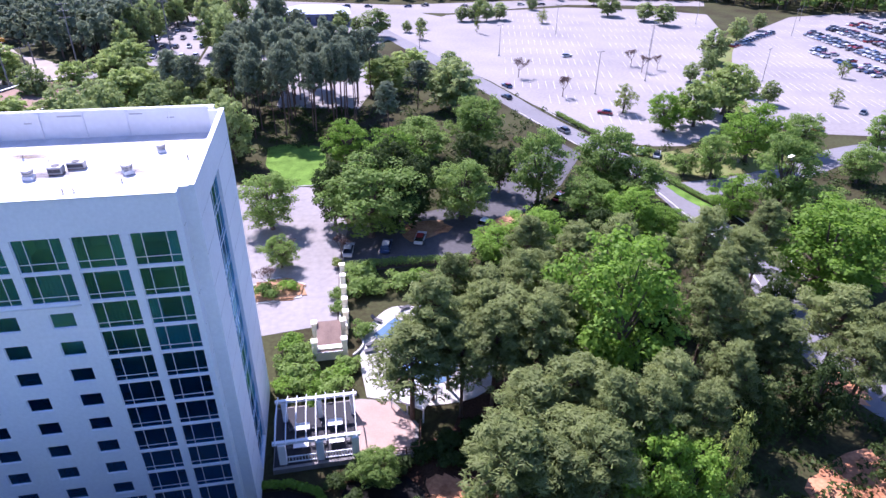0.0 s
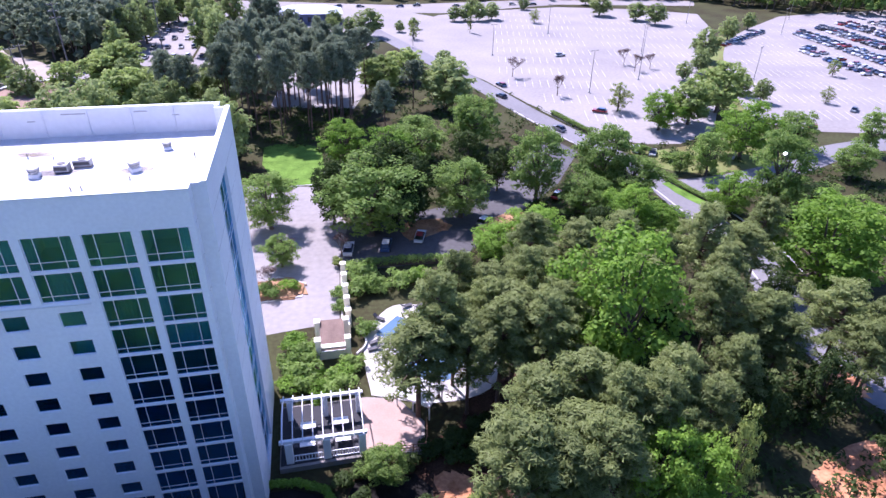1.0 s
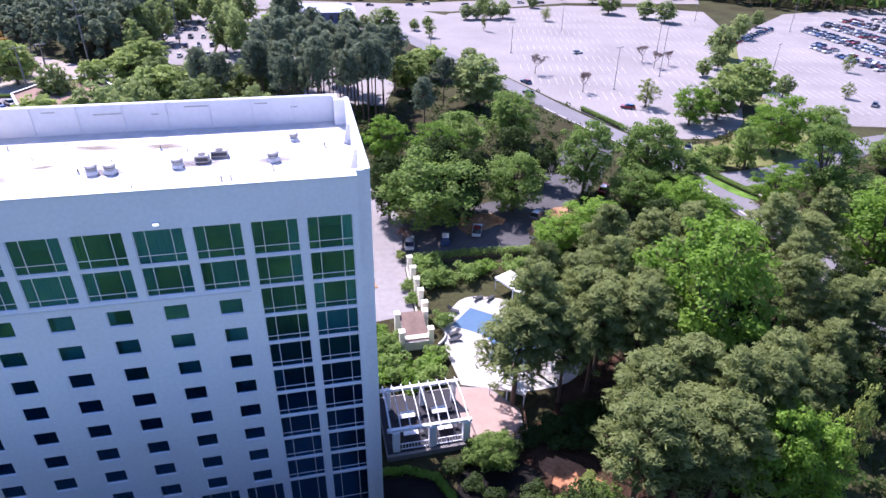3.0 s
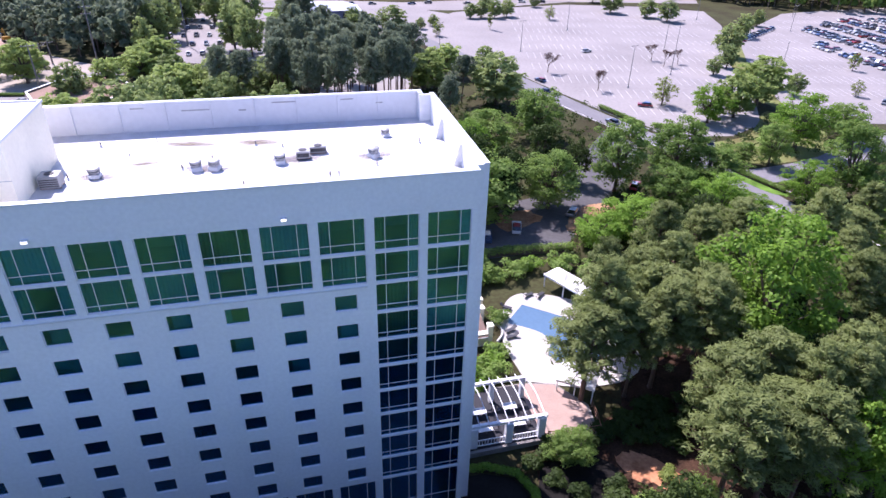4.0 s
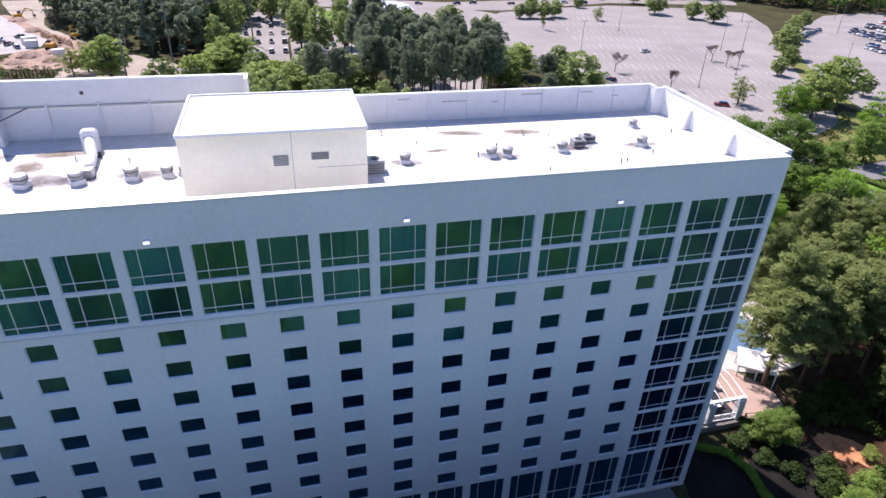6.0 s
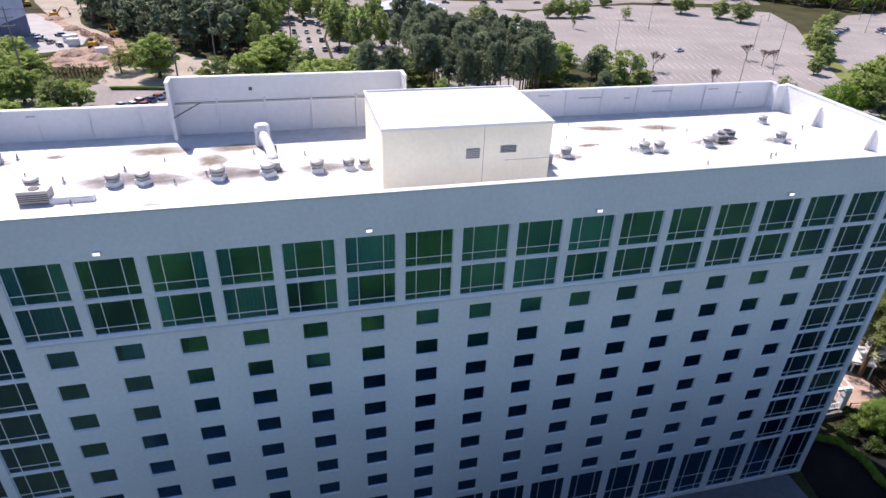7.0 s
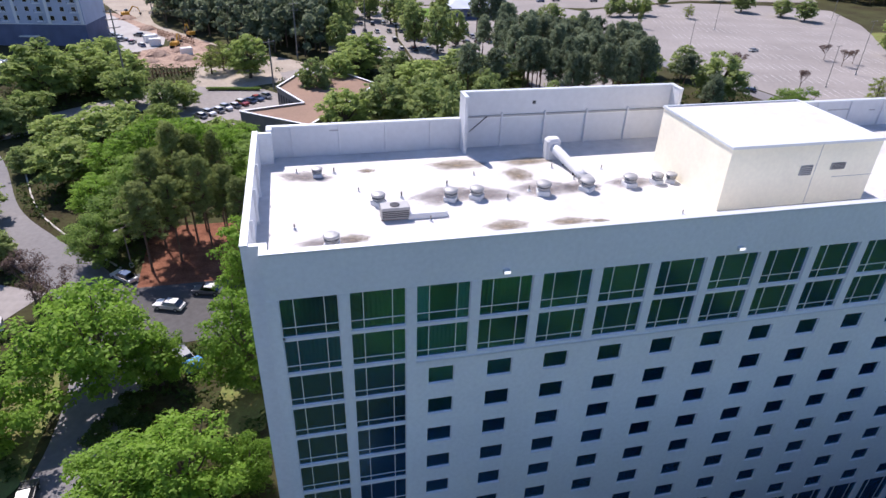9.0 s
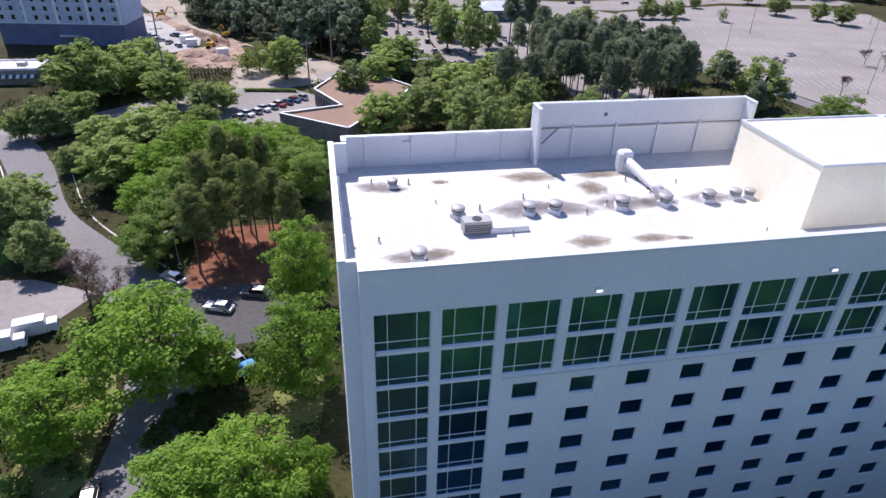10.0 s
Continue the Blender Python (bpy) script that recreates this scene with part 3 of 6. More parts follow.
for k in range(19):
    x = -BAY * (k + 0.5)
    hang(top_kind, x, TOP_A + 0.14, rng.choice(PICKS))
    hang(mid_kind, x, TOP_B + 0.13, rng.choice(PICKS))
    hang(base_kind, x, 0.46, rng.choice([(), (0, 1)]))
    for j in range(1, 9):
        if k in (0, 1, 17, 18):
            hang(low_kind, x, LEVELS[j] + 0.13, rng.choice(PICKS))
        else:
            hang(small_kind, x, LEVELS[j] + 0.565, rng.choice([(2,), (3,), (), (0,), (2,), (3,)]))
part("spandrel_panel", Shape().box(-BAY * 14.5 - 0.91, -0.03, LEVELS[5] + 2.06, -BAY * 14.5 + 0.91, 0.02, LEVELS[4] + 0.55), FRAME, hotel, "white panel between two windows")
for j in range(11):
    z = 0.62 + j * 3.209
    hang(end_kind, OUT_E - 0.15, z, (), 90, 9.25)
    hang(end_kind, OUT_W + 0.15, z, (), -90, 9.25)

# ---- things on the hotel roof ----
disc = Shape().prism([(math.cos(i * math.tau / 24), math.sin(i * math.tau / 24)) for i in range(24)], 0, 0.004).mesh("stain")


def stain(x, y, a, b, turn, material, label):
    ob = part("roof_stain", disc.copy(), material)
    lift = 0.002 + 0.006 * (int(abs(x) * 10) % 5)
    ob.matrix_basis = pose(x, y, ROOFZ + lift, 0, 0, turn) @ Matrix.Diagonal((a, b, 1, 1))
    tagged(ob, label, "stain", "roof stains", "structure")


for x, y, a, b in ((-64.3, 17.5, 3.4, 1.6), (-57.8, 17.3, 3.2, 1.2), (-59.6, 14.6, 1.6, 2.0), (-22.8, 17.2, 3.2, 1.0), (-16.6, 16.6, 2.6, 1.2), (-72.2, 17.4, 1.0, 0.7), (-63.4, 6.0, 2.2, 1.3), (-58.5, 5.9, 2.2, 0.9), (-56.2, 5.6, 1.0, 0.5), (-74.5, 5.9, 1.6, 1.0), (-26.0, 13.0, 1.6, 0.6)):
    stain(x, y, a, b, x * 7 % 20 - 10, STAIN, "tan dried puddle stain on the roof")
for x, y, a, b in ((-77.4, 16.9, 3.0, 1.5), (-66.6, 11.6, 3.6, 2.1), (-63.4, 11.3, 3.4, 1.7), (-58.4, 11.6, 3.4, 2.0), (-55.4, 11.4, 2.4, 1.5), (-50.6, 11.6, 2.8, 1.5), (-76.2, 5.6, 2.8, 1.3),
                   (-29.3, 10.7, 2.0, 1.1), (-20.8, 11.0, 2.6, 1.3), (-13.4, 11.8, 3.0, 1.5), (-6.4, 11.4, 2.2, 1.2)):
    stain(x, y, a, b, x * 31 % 24 - 12, SOOT, "grey soot smudge round a roof vent")
vent = thing("roof_vent", "grey metal mushroom exhaust vent on the roof", "vent", "roof vents", at=(-76.3, 16.9, ROOFZ))
part("curb", Shape().soft(-0.38, -0.38, 0, 0.38, 0.38, 0.3, 0.03), PANEL, vent)
part("flue", Shape().turned([(0.3, 0.28), (0.3, 0.4), (0.42, 0.42), (0.42, 0.49), (0.31, 0.51), (0.31, 0.6)], 14), GALV, vent)
part("hood", Shape().turned([(0.32, 0.6), (0.45, 0.61), (0.46, 0.7), (0.38, 0.77), (0.16, 0.82), (0.04, 0.83)], 16), GALV, vent, "grey domed hood")
for x, y, s in ((-72.0, 11.0, 1.2), (-66.4, 10.8, 1.25), (-64.3, 10.8, 1.25), (-75.9, 5.2, 1.25), (-58.8, 10.7, 1.35), (-55.0, 10.8, 1.3), (-51.1, 11.0, 1.3), (-48.5, 11.2, 1.15), (-47.2, 11.2, 1.05),
                (-29.3, 10.7, 1.15), (-21.5, 10.8, 1.15), (-20.0, 10.7, 1.15), (-14.6, 11.1, 1.15), (-6.4, 11.2, 1.2), (-4.5, 16.3, 1.0)):
    copy_thing(vent, pose(x, y, ROOFZ, 0, 0, x * 37 % 90) @ Matrix.Scale(s, 4))
for x, y, lx, ly, lz in ((-32.1, 9.4, 1.5, 1.3, 1.1), (-71.1, 8.7, 2.1, 1.1, 1.0), (-12.6, 12.0, 1.2, 1.0, 0.75), (-11.2, 13.0, 1.5, 0.8, 0.7)):
    ac = thing("roof_unit", "boxy grey air-conditioning unit on roof sleepers", "air conditioner", "roof units", at=(x, y, ROOFZ))
    for o in (-0.3, 0.3):
        part("sleeper", Shape().box(-lx / 2, o * ly - 0.06, 0, lx / 2, o * ly + 0.06, 0.12), WOOD, ac)
    body = part("casing", Shape().soft(-lx / 2, -ly / 2, 0.12, lx / 2, ly / 2, lz, 0.05), GALV, ac)
    part("fan_guard", Shape().turned([(0.36, lz), (0.36, lz + 0.05), (0.3, lz + 0.06)], 16), DARKMETAL, body)
    for i in range(4):
        zz = 0.25 + i * (lz - 0.4) / 4
        part("louvre", Shape().box(-lx / 2 + 0.08, -ly / 2 - 0.015, zz, lx / 2 - 0.08, -ly / 2, zz + 0.08), DARKMETAL, body)
run = thing("duct_run", "pale insulated duct bending down to the roof", "duct", at=(-54.9, 15.0, ROOFZ))
part("duct", Shape().tube([(-0.5, 2.6, 1.15), (-0.3, 1.8, 0.95), (0.1, 0.2, 0.6), (0.3, -1.6, 0.45), (0.35, -2.6, 0.4)], [0.42, 0.45, 0.43, 0.41, 0.4], 14), PANEL, run, smooth=True)
part("elbow", Shape().soft(-1.15, 2.3, 0, 0.15, 3.4, 1.9, 0.2), PANEL, run)
part("duct_end", Shape().soft(-0.15, -3.5, 0, 0.85, -2.5, 0.7, 0.05), GALV, run)
for y in (-1.2, 1.0):
    part("duct_support", Shape().box(-0.1, y - 0.05, 0, 0.6, y + 0.05, 0.3 if y < 0 else 0.55), DARKMETAL, run)
whole("pipe_cover", Shape().soft(-1.5, -0.3, 0, 1.5, 0.3, 0.42, 0.1), PANEL, "long low white pipe cover on the roof", "pipe cover", at=(-68.7, 8.4, ROOFZ))
pipe = thing("vent_pipe", "thin grey plumbing vent pipe on the roof", "pipe", "roof vent pipes", at=(-78.3, 8.0, ROOFZ))
part("pipe_stem", Shape().tube([(0, 0, 0), (0, 0, 0.45)], [0.055, 0.055], 8), POLEMETAL, pipe)
part("boot", Shape().turned([(0.2, 0.0), (0.12, 0.06), (0.07, 0.16)], 10), PANEL, pipe)
for i in range(34):
    x, y = -77.5 + i * 2.28 + rng.uniform(-0.8, 0.8), rng.uniform(4.5, 18.5)
    if -48 < x < -31.5:
        continue
    copy_thing(pipe, pose(x, y, ROOFZ) @ Matrix.Scale(rng.uniform(0.7, 1.3), 4))

# ---- trees ----


def broadleaf(name, seed, material, count, size, label, bark=BARK, gap=1.0, corners=4):
    """A spreading tree 14 m high with a crown 5 m in radius: trunk with limbs, crown of leaf clumps."""
    r = random.Random(seed)
    t = thing(name, label, "tree", at=(0, -400, 0))
    wood = Shape()
    top = Vector((r.uniform(-0.5, 0.5), r.uniform(-0.5, 0.5), 8.6))
    wood.tube([(0, 0, 0), (0.05, 0.02, 0.4), (0.1, 0.1, 3.0), tuple(top * 0.7), tuple(top)], [0.42, 0.3, 0.24, 0.17, 0.06], 9)
    spots, radii = [], []
    for i in range(int(175 * gap)):
        a, u, q = r.uniform(0, math.tau), r.uniform(-0.95, 1), r.uniform(0.5, 1.0)
        w = math.sqrt(1 - u * u) * q
        bulge = 1 + 0.12 * math.sin(3 * a + seed + 2 * u) + 0.1 * math.sin(5 * a + 2 * seed - 3 * u)
        spots.append((4.4 * w * math.cos(a) * bulge, 4.4 * w * math.sin(a) * bulge, max(1.3, 6.5 + 6.0 * u * q)))
        radii.append(r.uniform(0.55, 1.2))
    for s in spots[::6]:
        m = Vector((0.1, 0.1, 2.8 + 0.25 * abs(s[2] - 3) * r.uniform(0.6, 1.0)))
        e = Vector(s)
        k = m.lerp(e, 0.5) + Vector((0, 0, -0.5))
        wood.tube([tuple(m), tuple(k), tuple(e)], [0.14, 0.09, 0.03], 5)
    part("trunk", wood, bark, t)
    part("crown", leaf_mesh("crown", spots, radii, count, size, 0.75, seed, corners=corners), material, t)
    return t


def pine(name, seed, material, count, size, label, low=8.8):
    """A tall pine, 20 m: bare stem, ragged high crown of needle tufts on level limbs."""
    r = random.Random(seed)
    t = thing(name, label, "tree", at=(0, -400, 0))
    wood = Shape()
    lean = (r.uniform(-0.6, 0.6), r.uniform(-0.6, 0.6))
    wood.tube([(0, 0, 0), (0, 0, 0.5), (lean[0] * 0.4, lean[1] * 0.4, 9), (lean[0], lean[1], 19.0)], [0.36, 0.27, 0.2, 0.05], 8)
    spots, radii = [], []
    for i in range(96):
        u = (i + r.random()) / 96
        z, a = low + (19.2 - low) * u, i * 2.4 + r.uniform(-0.5, 0.5)
        reach = 5.0 * (1 - 0.72 * u ** 2) * r.uniform(0.3, 1.0) * (1 + 0.22 * math.sin(2 * a + seed))
        e = Vector((lean[0] * z / 19 + reach * math.cos(a), lean[1] * z / 19 + reach * math.sin(a), z + 0.3 + reach * 0.12))
        wood.tube([(lean[0] * z / 19, lean[1] * z / 19, z - 0.4), tuple(e)], [0.08, 0.02], 4)
        spots.append(tuple(e)), radii.append(r.uniform(0.5, 1.05))
        spots.append(tuple(e * 0.6 + Vector((lean[0], lean[1], z + 0.2)) * 0.4)), radii.append(r.uniform(0.4, 0.8))
    part("trunk", wood, PINEBARK, t)
    part("crown", leaf_mesh("crown", spots, radii, count, size, 0.26, seed, 0.62, 0.5, 3), material, t)
    return t


def bare(name, seed, label):
    """A young tree still almost bare: forking limbs and a haze of twigs."""
    r = random.Random(seed)
    t = thing(name, label, "tree", at=(0, -400, 0))
    wood, spots, radii = Shape(), [], []

    def fork(p, d, length, rad, depth):
        e = p + d * length
        wood.tube([tuple(p), tuple(e)], [rad, rad * 0.6], 5)
        if depth < 4:
            spots.append(tuple(e)), radii.append(0.6)
        if depth == 0:
            return
        for _ in range(3):
            n = (d + Vector((r.uniform(-0.95, 0.95), r.uniform(-0.95, 0.95), r.uniform(-0.1, 0.75)))).normalized()
            fork(e, n, length * r.uniform(0.55, 0.8), rad * 0.6, depth - 1)

    fork(Vector((0, 0, 0)), Vector((0, 0, 1)), 2.3, 0.16, 4)
    part("trunk", wood, BARK, t)
    part("crown", leaf_mesh("crown", spots, radii, 2400, 0.15, 0.22, seed), BUD, t, "bare reddish twigs")
    return t


def shrub(name, seed, material, count, label):
    r = random.Random(seed)
    t = thing(name, label, "shrub", at=(0, -400, 0))
    wood = Shape()
    spots = [(r.uniform(-0.7, 0.7), r.uniform(-0.7, 0.7), r.uniform(0.5, 1.2)) for _ in range(12)]
    for s in spots[::2]:
        wood.tube([(s[0] * 0.2, s[1] * 0.2, 0), s], [0.05, 0.015], 4)
    part("stem_core", wood, BARK, t)
    part("foliage", leaf_mesh("foliage", spots, [r.uniform(0.35, 0.6) for _ in spots], count, 0.1, 0.7, seed), material, t)
    return t


BRIGHT = [broadleaf("broadleaf_tree", s, LEAF_BRIGHT, 10800, 0.16, "bright green spring broadleaf tree with full crown") for s in (1, 2, 3)]
MID = [broadleaf("broadleaf_tree", s, LEAF_MID, 10800, 0.16, "mid-green broadleaf tree with dense rounded crown") for s in (4, 5, 6)]
BRIGHT_FAR = [broadleaf("broadleaf_tree", s, LEAF_HAZE_PALE, 3600, 0.32, "spring tree standing far off, haze lightened into its leaves", corners=3) for s in (61, 62)]
MID_FAR = [broadleaf("broadleaf_tree", s, LEAF_HAZE_OLIVE, 3600, 0.32, "rounded tree standing far off, haze lightened into its leaves", corners=3) for s in (64, 65)]
# Leaf colour carries the shade these trees stand in.
SHADY = [broadleaf("broadleaf_tree", s, LEAF_SHADED, 6000, 0.2, "broadleaf tree with dense shade put into its leaf colour", corners=3) for s in (71, 72)]
YOUNG = [broadleaf("young_tree", s, LEAF_YELLOW, 3200, 0.2, "pale yellow-green young tree with thin crown", gap=0.6) for s in (7, 8)]
PINES = [pine("pine_tree", s, NEEDLE, 9500, 0.29, "tall olive-green pine with bare stem and ragged crown") for s in (11, 12, 13)]
DARKPINES = [pine("pine_tree", s, NEEDLE_HAZE, 3000, 0.55, "tall far pine with bare stem, haze put into its needles", 11.2) for s in (14, 15)]
BARE = [bare("bare_tree", s, "small almost bare tree with reddish twigs") for s in (21, 22)]
# The last shrub kind has shade darkened into its leaf colour.
SHRUBS = [shrub("shrub", s, m, 1100, "rounded green garden shrub") for s, m in ((31, LEAF_MID), (32, LEAF_BRIGHT), (33, LEAF_YELLOW), (34, LEAF_SHADED))]
# Far trees swap to the copies with haze painted into the leaves.
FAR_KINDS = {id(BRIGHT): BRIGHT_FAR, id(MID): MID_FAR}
used = {}
tr = random.Random(5)


def plant(kinds, x, y, width, height, base, group, label=""):
    """Sets a tree of one of the kinds; the first use of a kind moves the original."""
    k = kinds[tr.randrange(len(kinds))]
    sx = width * tr.uniform(0.95, 1.05)
    m = pose(x, y, 0, 0, 0, tr.uniform(0, 360)) @ Matrix.Diagonal((sx, sx * tr.uniform(0.92, 1.08), height, 1))
    if k in used:
        ob = copy_thing(k, m)
    else:
        ob = k
        used[k] = True
        ob.matrix_basis = m
    return tagged(ob, label, "", group)


def broad(kinds, rows, group):
    """rows: plan x, plan y, crown height, crown radius."""
    for x, y, zc, r in rows:
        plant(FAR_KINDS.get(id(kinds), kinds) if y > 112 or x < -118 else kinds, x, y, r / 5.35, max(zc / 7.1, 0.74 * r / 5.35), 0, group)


def tall(kinds, rows, group):
    for x, y, zc, r in rows:
        plant(kinds, x, y, r / 4.6 * tr.uniform(0.85, 1.22), zc / 14.2 * tr.uniform(0.86, 1.14), 0, group)


wr = random.Random(9)


def scatter(n, poly, gap):
    """n random plan points inside a polygon, no nearer to each other than gap."""
    out = []
    xs, ys = [p[0] for p in poly], [p[1] for p in poly]
    for _ in range(n * 30):
        x, y = wr.uniform(min(xs), max(xs)), wr.uniform(min(ys), max(ys))
        inside = False
        for i in range(len(poly)):
            (x1, y1), (x2, y2) = poly[i - 1], poly[i]
            if (y1 > y) != (y2 > y) and x < (x2 - x1) * (y - y1) / (y2 - y1) + x1:
                inside = not inside
        if inside and all((x - a) ** 2 + (y - b) ** 2 > gap * gap for a, b in out):
            out.append((x, y))
            if len(out) == n:
                break
    return out


broad(BRIGHT, [(-92.6, 181.4, 7.9, 7.5), (-64.9, 164.7, 6.4, 6.1), (-58.1, 178.7, 6.4, 6.1), (-36.3, 158.0, 6.1, 5.8), (-16.1, 167.5, 5.7, 5.4)], "trees beyond the hotel")
broad(MID, [(-72.5, 154.3, 6.9, 6.5), (-46.6, 165.7, 6.4, 6.1)], "trees beyond the hotel")
broad(BRIGHT, [(-124.9, 156.8, 6.6, 6.3), (-57.8, 185.7, 6.7, 6.4), (41.0, 168.8, 7.2, 6.9)], "trees beyond the hotel")
broad(MID, [(-113.2, 146.4, 5.6, 5.3), (53.2, 162.1, 6.4, 6.1)], "trees beyond the hotel")
broad(BRIGHT, [(15.4, 97.9, 6.4, 6.5), (24.7, 86.0, 7.1, 7.4), (66.8, 51.4, 6.4, 6.5), (73.3, 50.8, 4.5, 4.5), (39.8, 48.4, 4.8, 4.7), (47.6, 50.0, 5.5, 5.7), (30.3, 155.2, 7.8, 8.0)], "trees along the drive")
broad(MID, [(-0.7, 66.8, 6.7, 6.8), (1.6, 52.2, 3.7, 3.0), (18.2, 61.0, 9.1, 9.9), (37.2, 65.7, 7.6, 6.3), (33.6, 98.2, 6.5, 6.6), (48.8, 136.0, 8.8, 8.6), (49.3, 103.9, 8.3, 8.4), (55.1, 71.0, 9.6, 7.2), (71.3, 73.8, 6.5, 5.9), (75.7, 67.4, 6.3, 5.7), (62.0, 61.2, 4.7, 4.8)], "trees along the drive")
broad(BRIGHT, [(-95.6, 115.2, 5.6, 5.3), (-116.1, 99.3, 5.7, 5.5), (-125.2, 100.8, 5.6, 5.3), (-116.1, 86.1, 5.3, 5.0)], "trees behind the hotel")
broad(MID, [(-88.8, 97.3, 5.2, 5.0), (-109.5, 85.4, 5.2, 4.9)], "trees behind the hotel")
broad(MID, [(81.5, 277.1, 4.4, 3.7), (87.5, 277.7, 4.8, 4.0), (94.3, 276.7, 5.1, 4.3), (101.7, 279.2, 5.2, 4.3), (19.4, 255.3, 4.0, 3.4), (27.6, 254.5, 4.0, 3.4), (50.4, 253.2, 3.1, 2.6)], "trees of the far car park")
broad(YOUNG, [(-101.9, 192.4, 5.4, 4.5), (-97.1, 193.7, 5.9, 5.0), (-92.9, 190.8, 5.0, 4.2)], "young trees by the site")
broad(MID, [(-155.1, 132.3, 4.5, 3.7), (-149.8, 132.5, 4.5, 3.7), (-145.6, 134.9, 4.1, 3.4), (-137.0, 109.4, 3.8, 3.2), (-112.5, 67.9, 5.4, 4.5), (-129.9, 69.2, 5.0, 4.2)], "low trees by the side road")
broad(BRIGHT, [(-147.4, 160.7, 8.8, 7.3), (-121.3, 134.0, 5.0, 4.4), (-112.0, 133.0, 4.6, 4.6), (-102.4, 101.3, 8.7, 7.2), (-109.2, 103.3, 7.3, 6.1), (-94.4, 101.5, 7.3, 6.1)], "trees behind the hotel")
broad(YOUNG, [(100.4, 127.0, 6.6, 5.2)], "trees by the car park")
broad(BRIGHT, [(104.5, 109.1, 7.3, 5.9), (115.6, 112.4, 8.4, 6.7), (130.5, 121.7, 7.9, 6.3), (114.5, 85.4, 9.7, 7.8), (92.7, 57.3, 6.2, 5.2), (90.6, 28.6, 11.0, 9.4), (99.0, 33.0, 8.0, 6.2)], "trees by the car park")
broad(MID, [(149.9, 138.2, 4.4, 3.5), (151.4, 129.3, 4.3, 3.4), (132.6, 89.7, 5.3, 4.2), (163.9, 183.3, 7.3, 5.9), (140.0, 157.5, 4.1, 3.3), (151.8, 166.2, 4.9, 3.9), (196.5, 217.4, 6.1, 4.9), (223.1, 240.8, 4.7, 3.8), (94.7, 80.0, 3.3, 2.6), (100.0, 77.2, 4.8, 3.8), (133.5, 70.1, 5.7, 4.6), (103.4, 57.6, 7.6, 6.1), (106.5, 51.6, 4.6, 4.6), (112.5, 46.0, 4.8, 4.6), (151.8, 84.7, 4.8, 3.6)], "trees by the car park")
broad(MID, [(35.2, 243.3, 7.4, 7.1), (21.3, 272.3, 4.1, 3.9), (163.2, 284.6, 6.2, 5.9), (177.2, 269.8, 5.5, 5.2), (181.8, 257.7, 5.9, 5.7), (97.1, 301.7, 4.3, 4.1), (127.8, 307.1, 3.8, 3.6), (169.9, 319.8, 4.7, 4.5), (58.0, 259.5, 3.2, 3.0)], "trees of the far car park")
tall(PINES, [(39.4, 30.6, 12.5, 4.2), (47.8, 31.6, 12.5, 4.6), (53.8, 30.7, 12.5, 4.3), (60.0, 28.4, 12.5, 4.3), (66.8, 28.8, 12.5, 4.5), (73.1, 28.3, 12.5, 4.6), (80.6, 32.7, 12.5, 4.2), (31.0, 20.8, 12.5, 4.3), (36.2, 21.3, 12.5, 4.4), (26.9, 23.4, 12.5, 4.2), (19.4, 11.6, 13.8, 5.6), (22.6, 15.2, 13.4, 4.8), (25.7, 11.6, 12.5, 4.7), (30.0, 12.5, 12.5, 4.8), (25.0, 17.0, 12.5, 4.6), (33.2, 16.6, 12.5, 4.8), (40.7, 26.5, 12.5, 4.2), (47.9, 25.3, 12.5, 4.2), (53.8, 22.2, 12.5, 4.2), (65.9, 21.2, 12.5, 4.2), (35.4, 11.4, 12.5, 4.8), (38.6, 16.0, 12.0, 4.6), (29.6, 17.8, 12.5, 4.6)], "pines of the grove")
tall(PINES, [(58.3, 12.7, 12.5, 5.0), (56.0, 3.0, 12.5, 4.5), (64.3, 10.4, 12.5, 4.2), (46.1, -0.1, 12.5, 4.2), (49.1, -3.2, 12.5, 4.2), (30.9, 0.6, 12.5, 4.8), (36.2, 1.4, 12.5, 5.0), (33.0, -3.4, 12.8, 5.0), (38.4, -3.4, 12.6, 4.8), (40.3, -0.1, 12.5, 4.6), (26.4, -6.6, 12.2, 4.6), (30.6, -7.3, 12.5, 4.3), (35.3, -7.4, 12.5, 4.2), (42.1, -4.0, 12.5, 4.2), (76.5, 9.9, 12.5, 5.0), (74.7, 3.2, 12.5, 4.8), (65.8, 7.8, 12.5, 4.2)], "pines by the hotel garden")
broad(BRIGHT, [(46.0, 13.6, 15.0, 8.8), (40.8, -7.5, 9.4, 4.4), (45.0, -8.6, 8.2, 3.8)], "bright trees of the grove")
broad(MID, [(14.3, 3.3, 2.4, 2.1), (18.2, -6.8, 3.2, 2.1), (21.8, -8.8, 3.8, 2.4), (14.8, -8.6, 3.0, 2.0)], "low trees at the hotel corner")
broad(YOUNG, [(48.5, -8.7, 9.5, 2.8)], "bright trees of the grove")
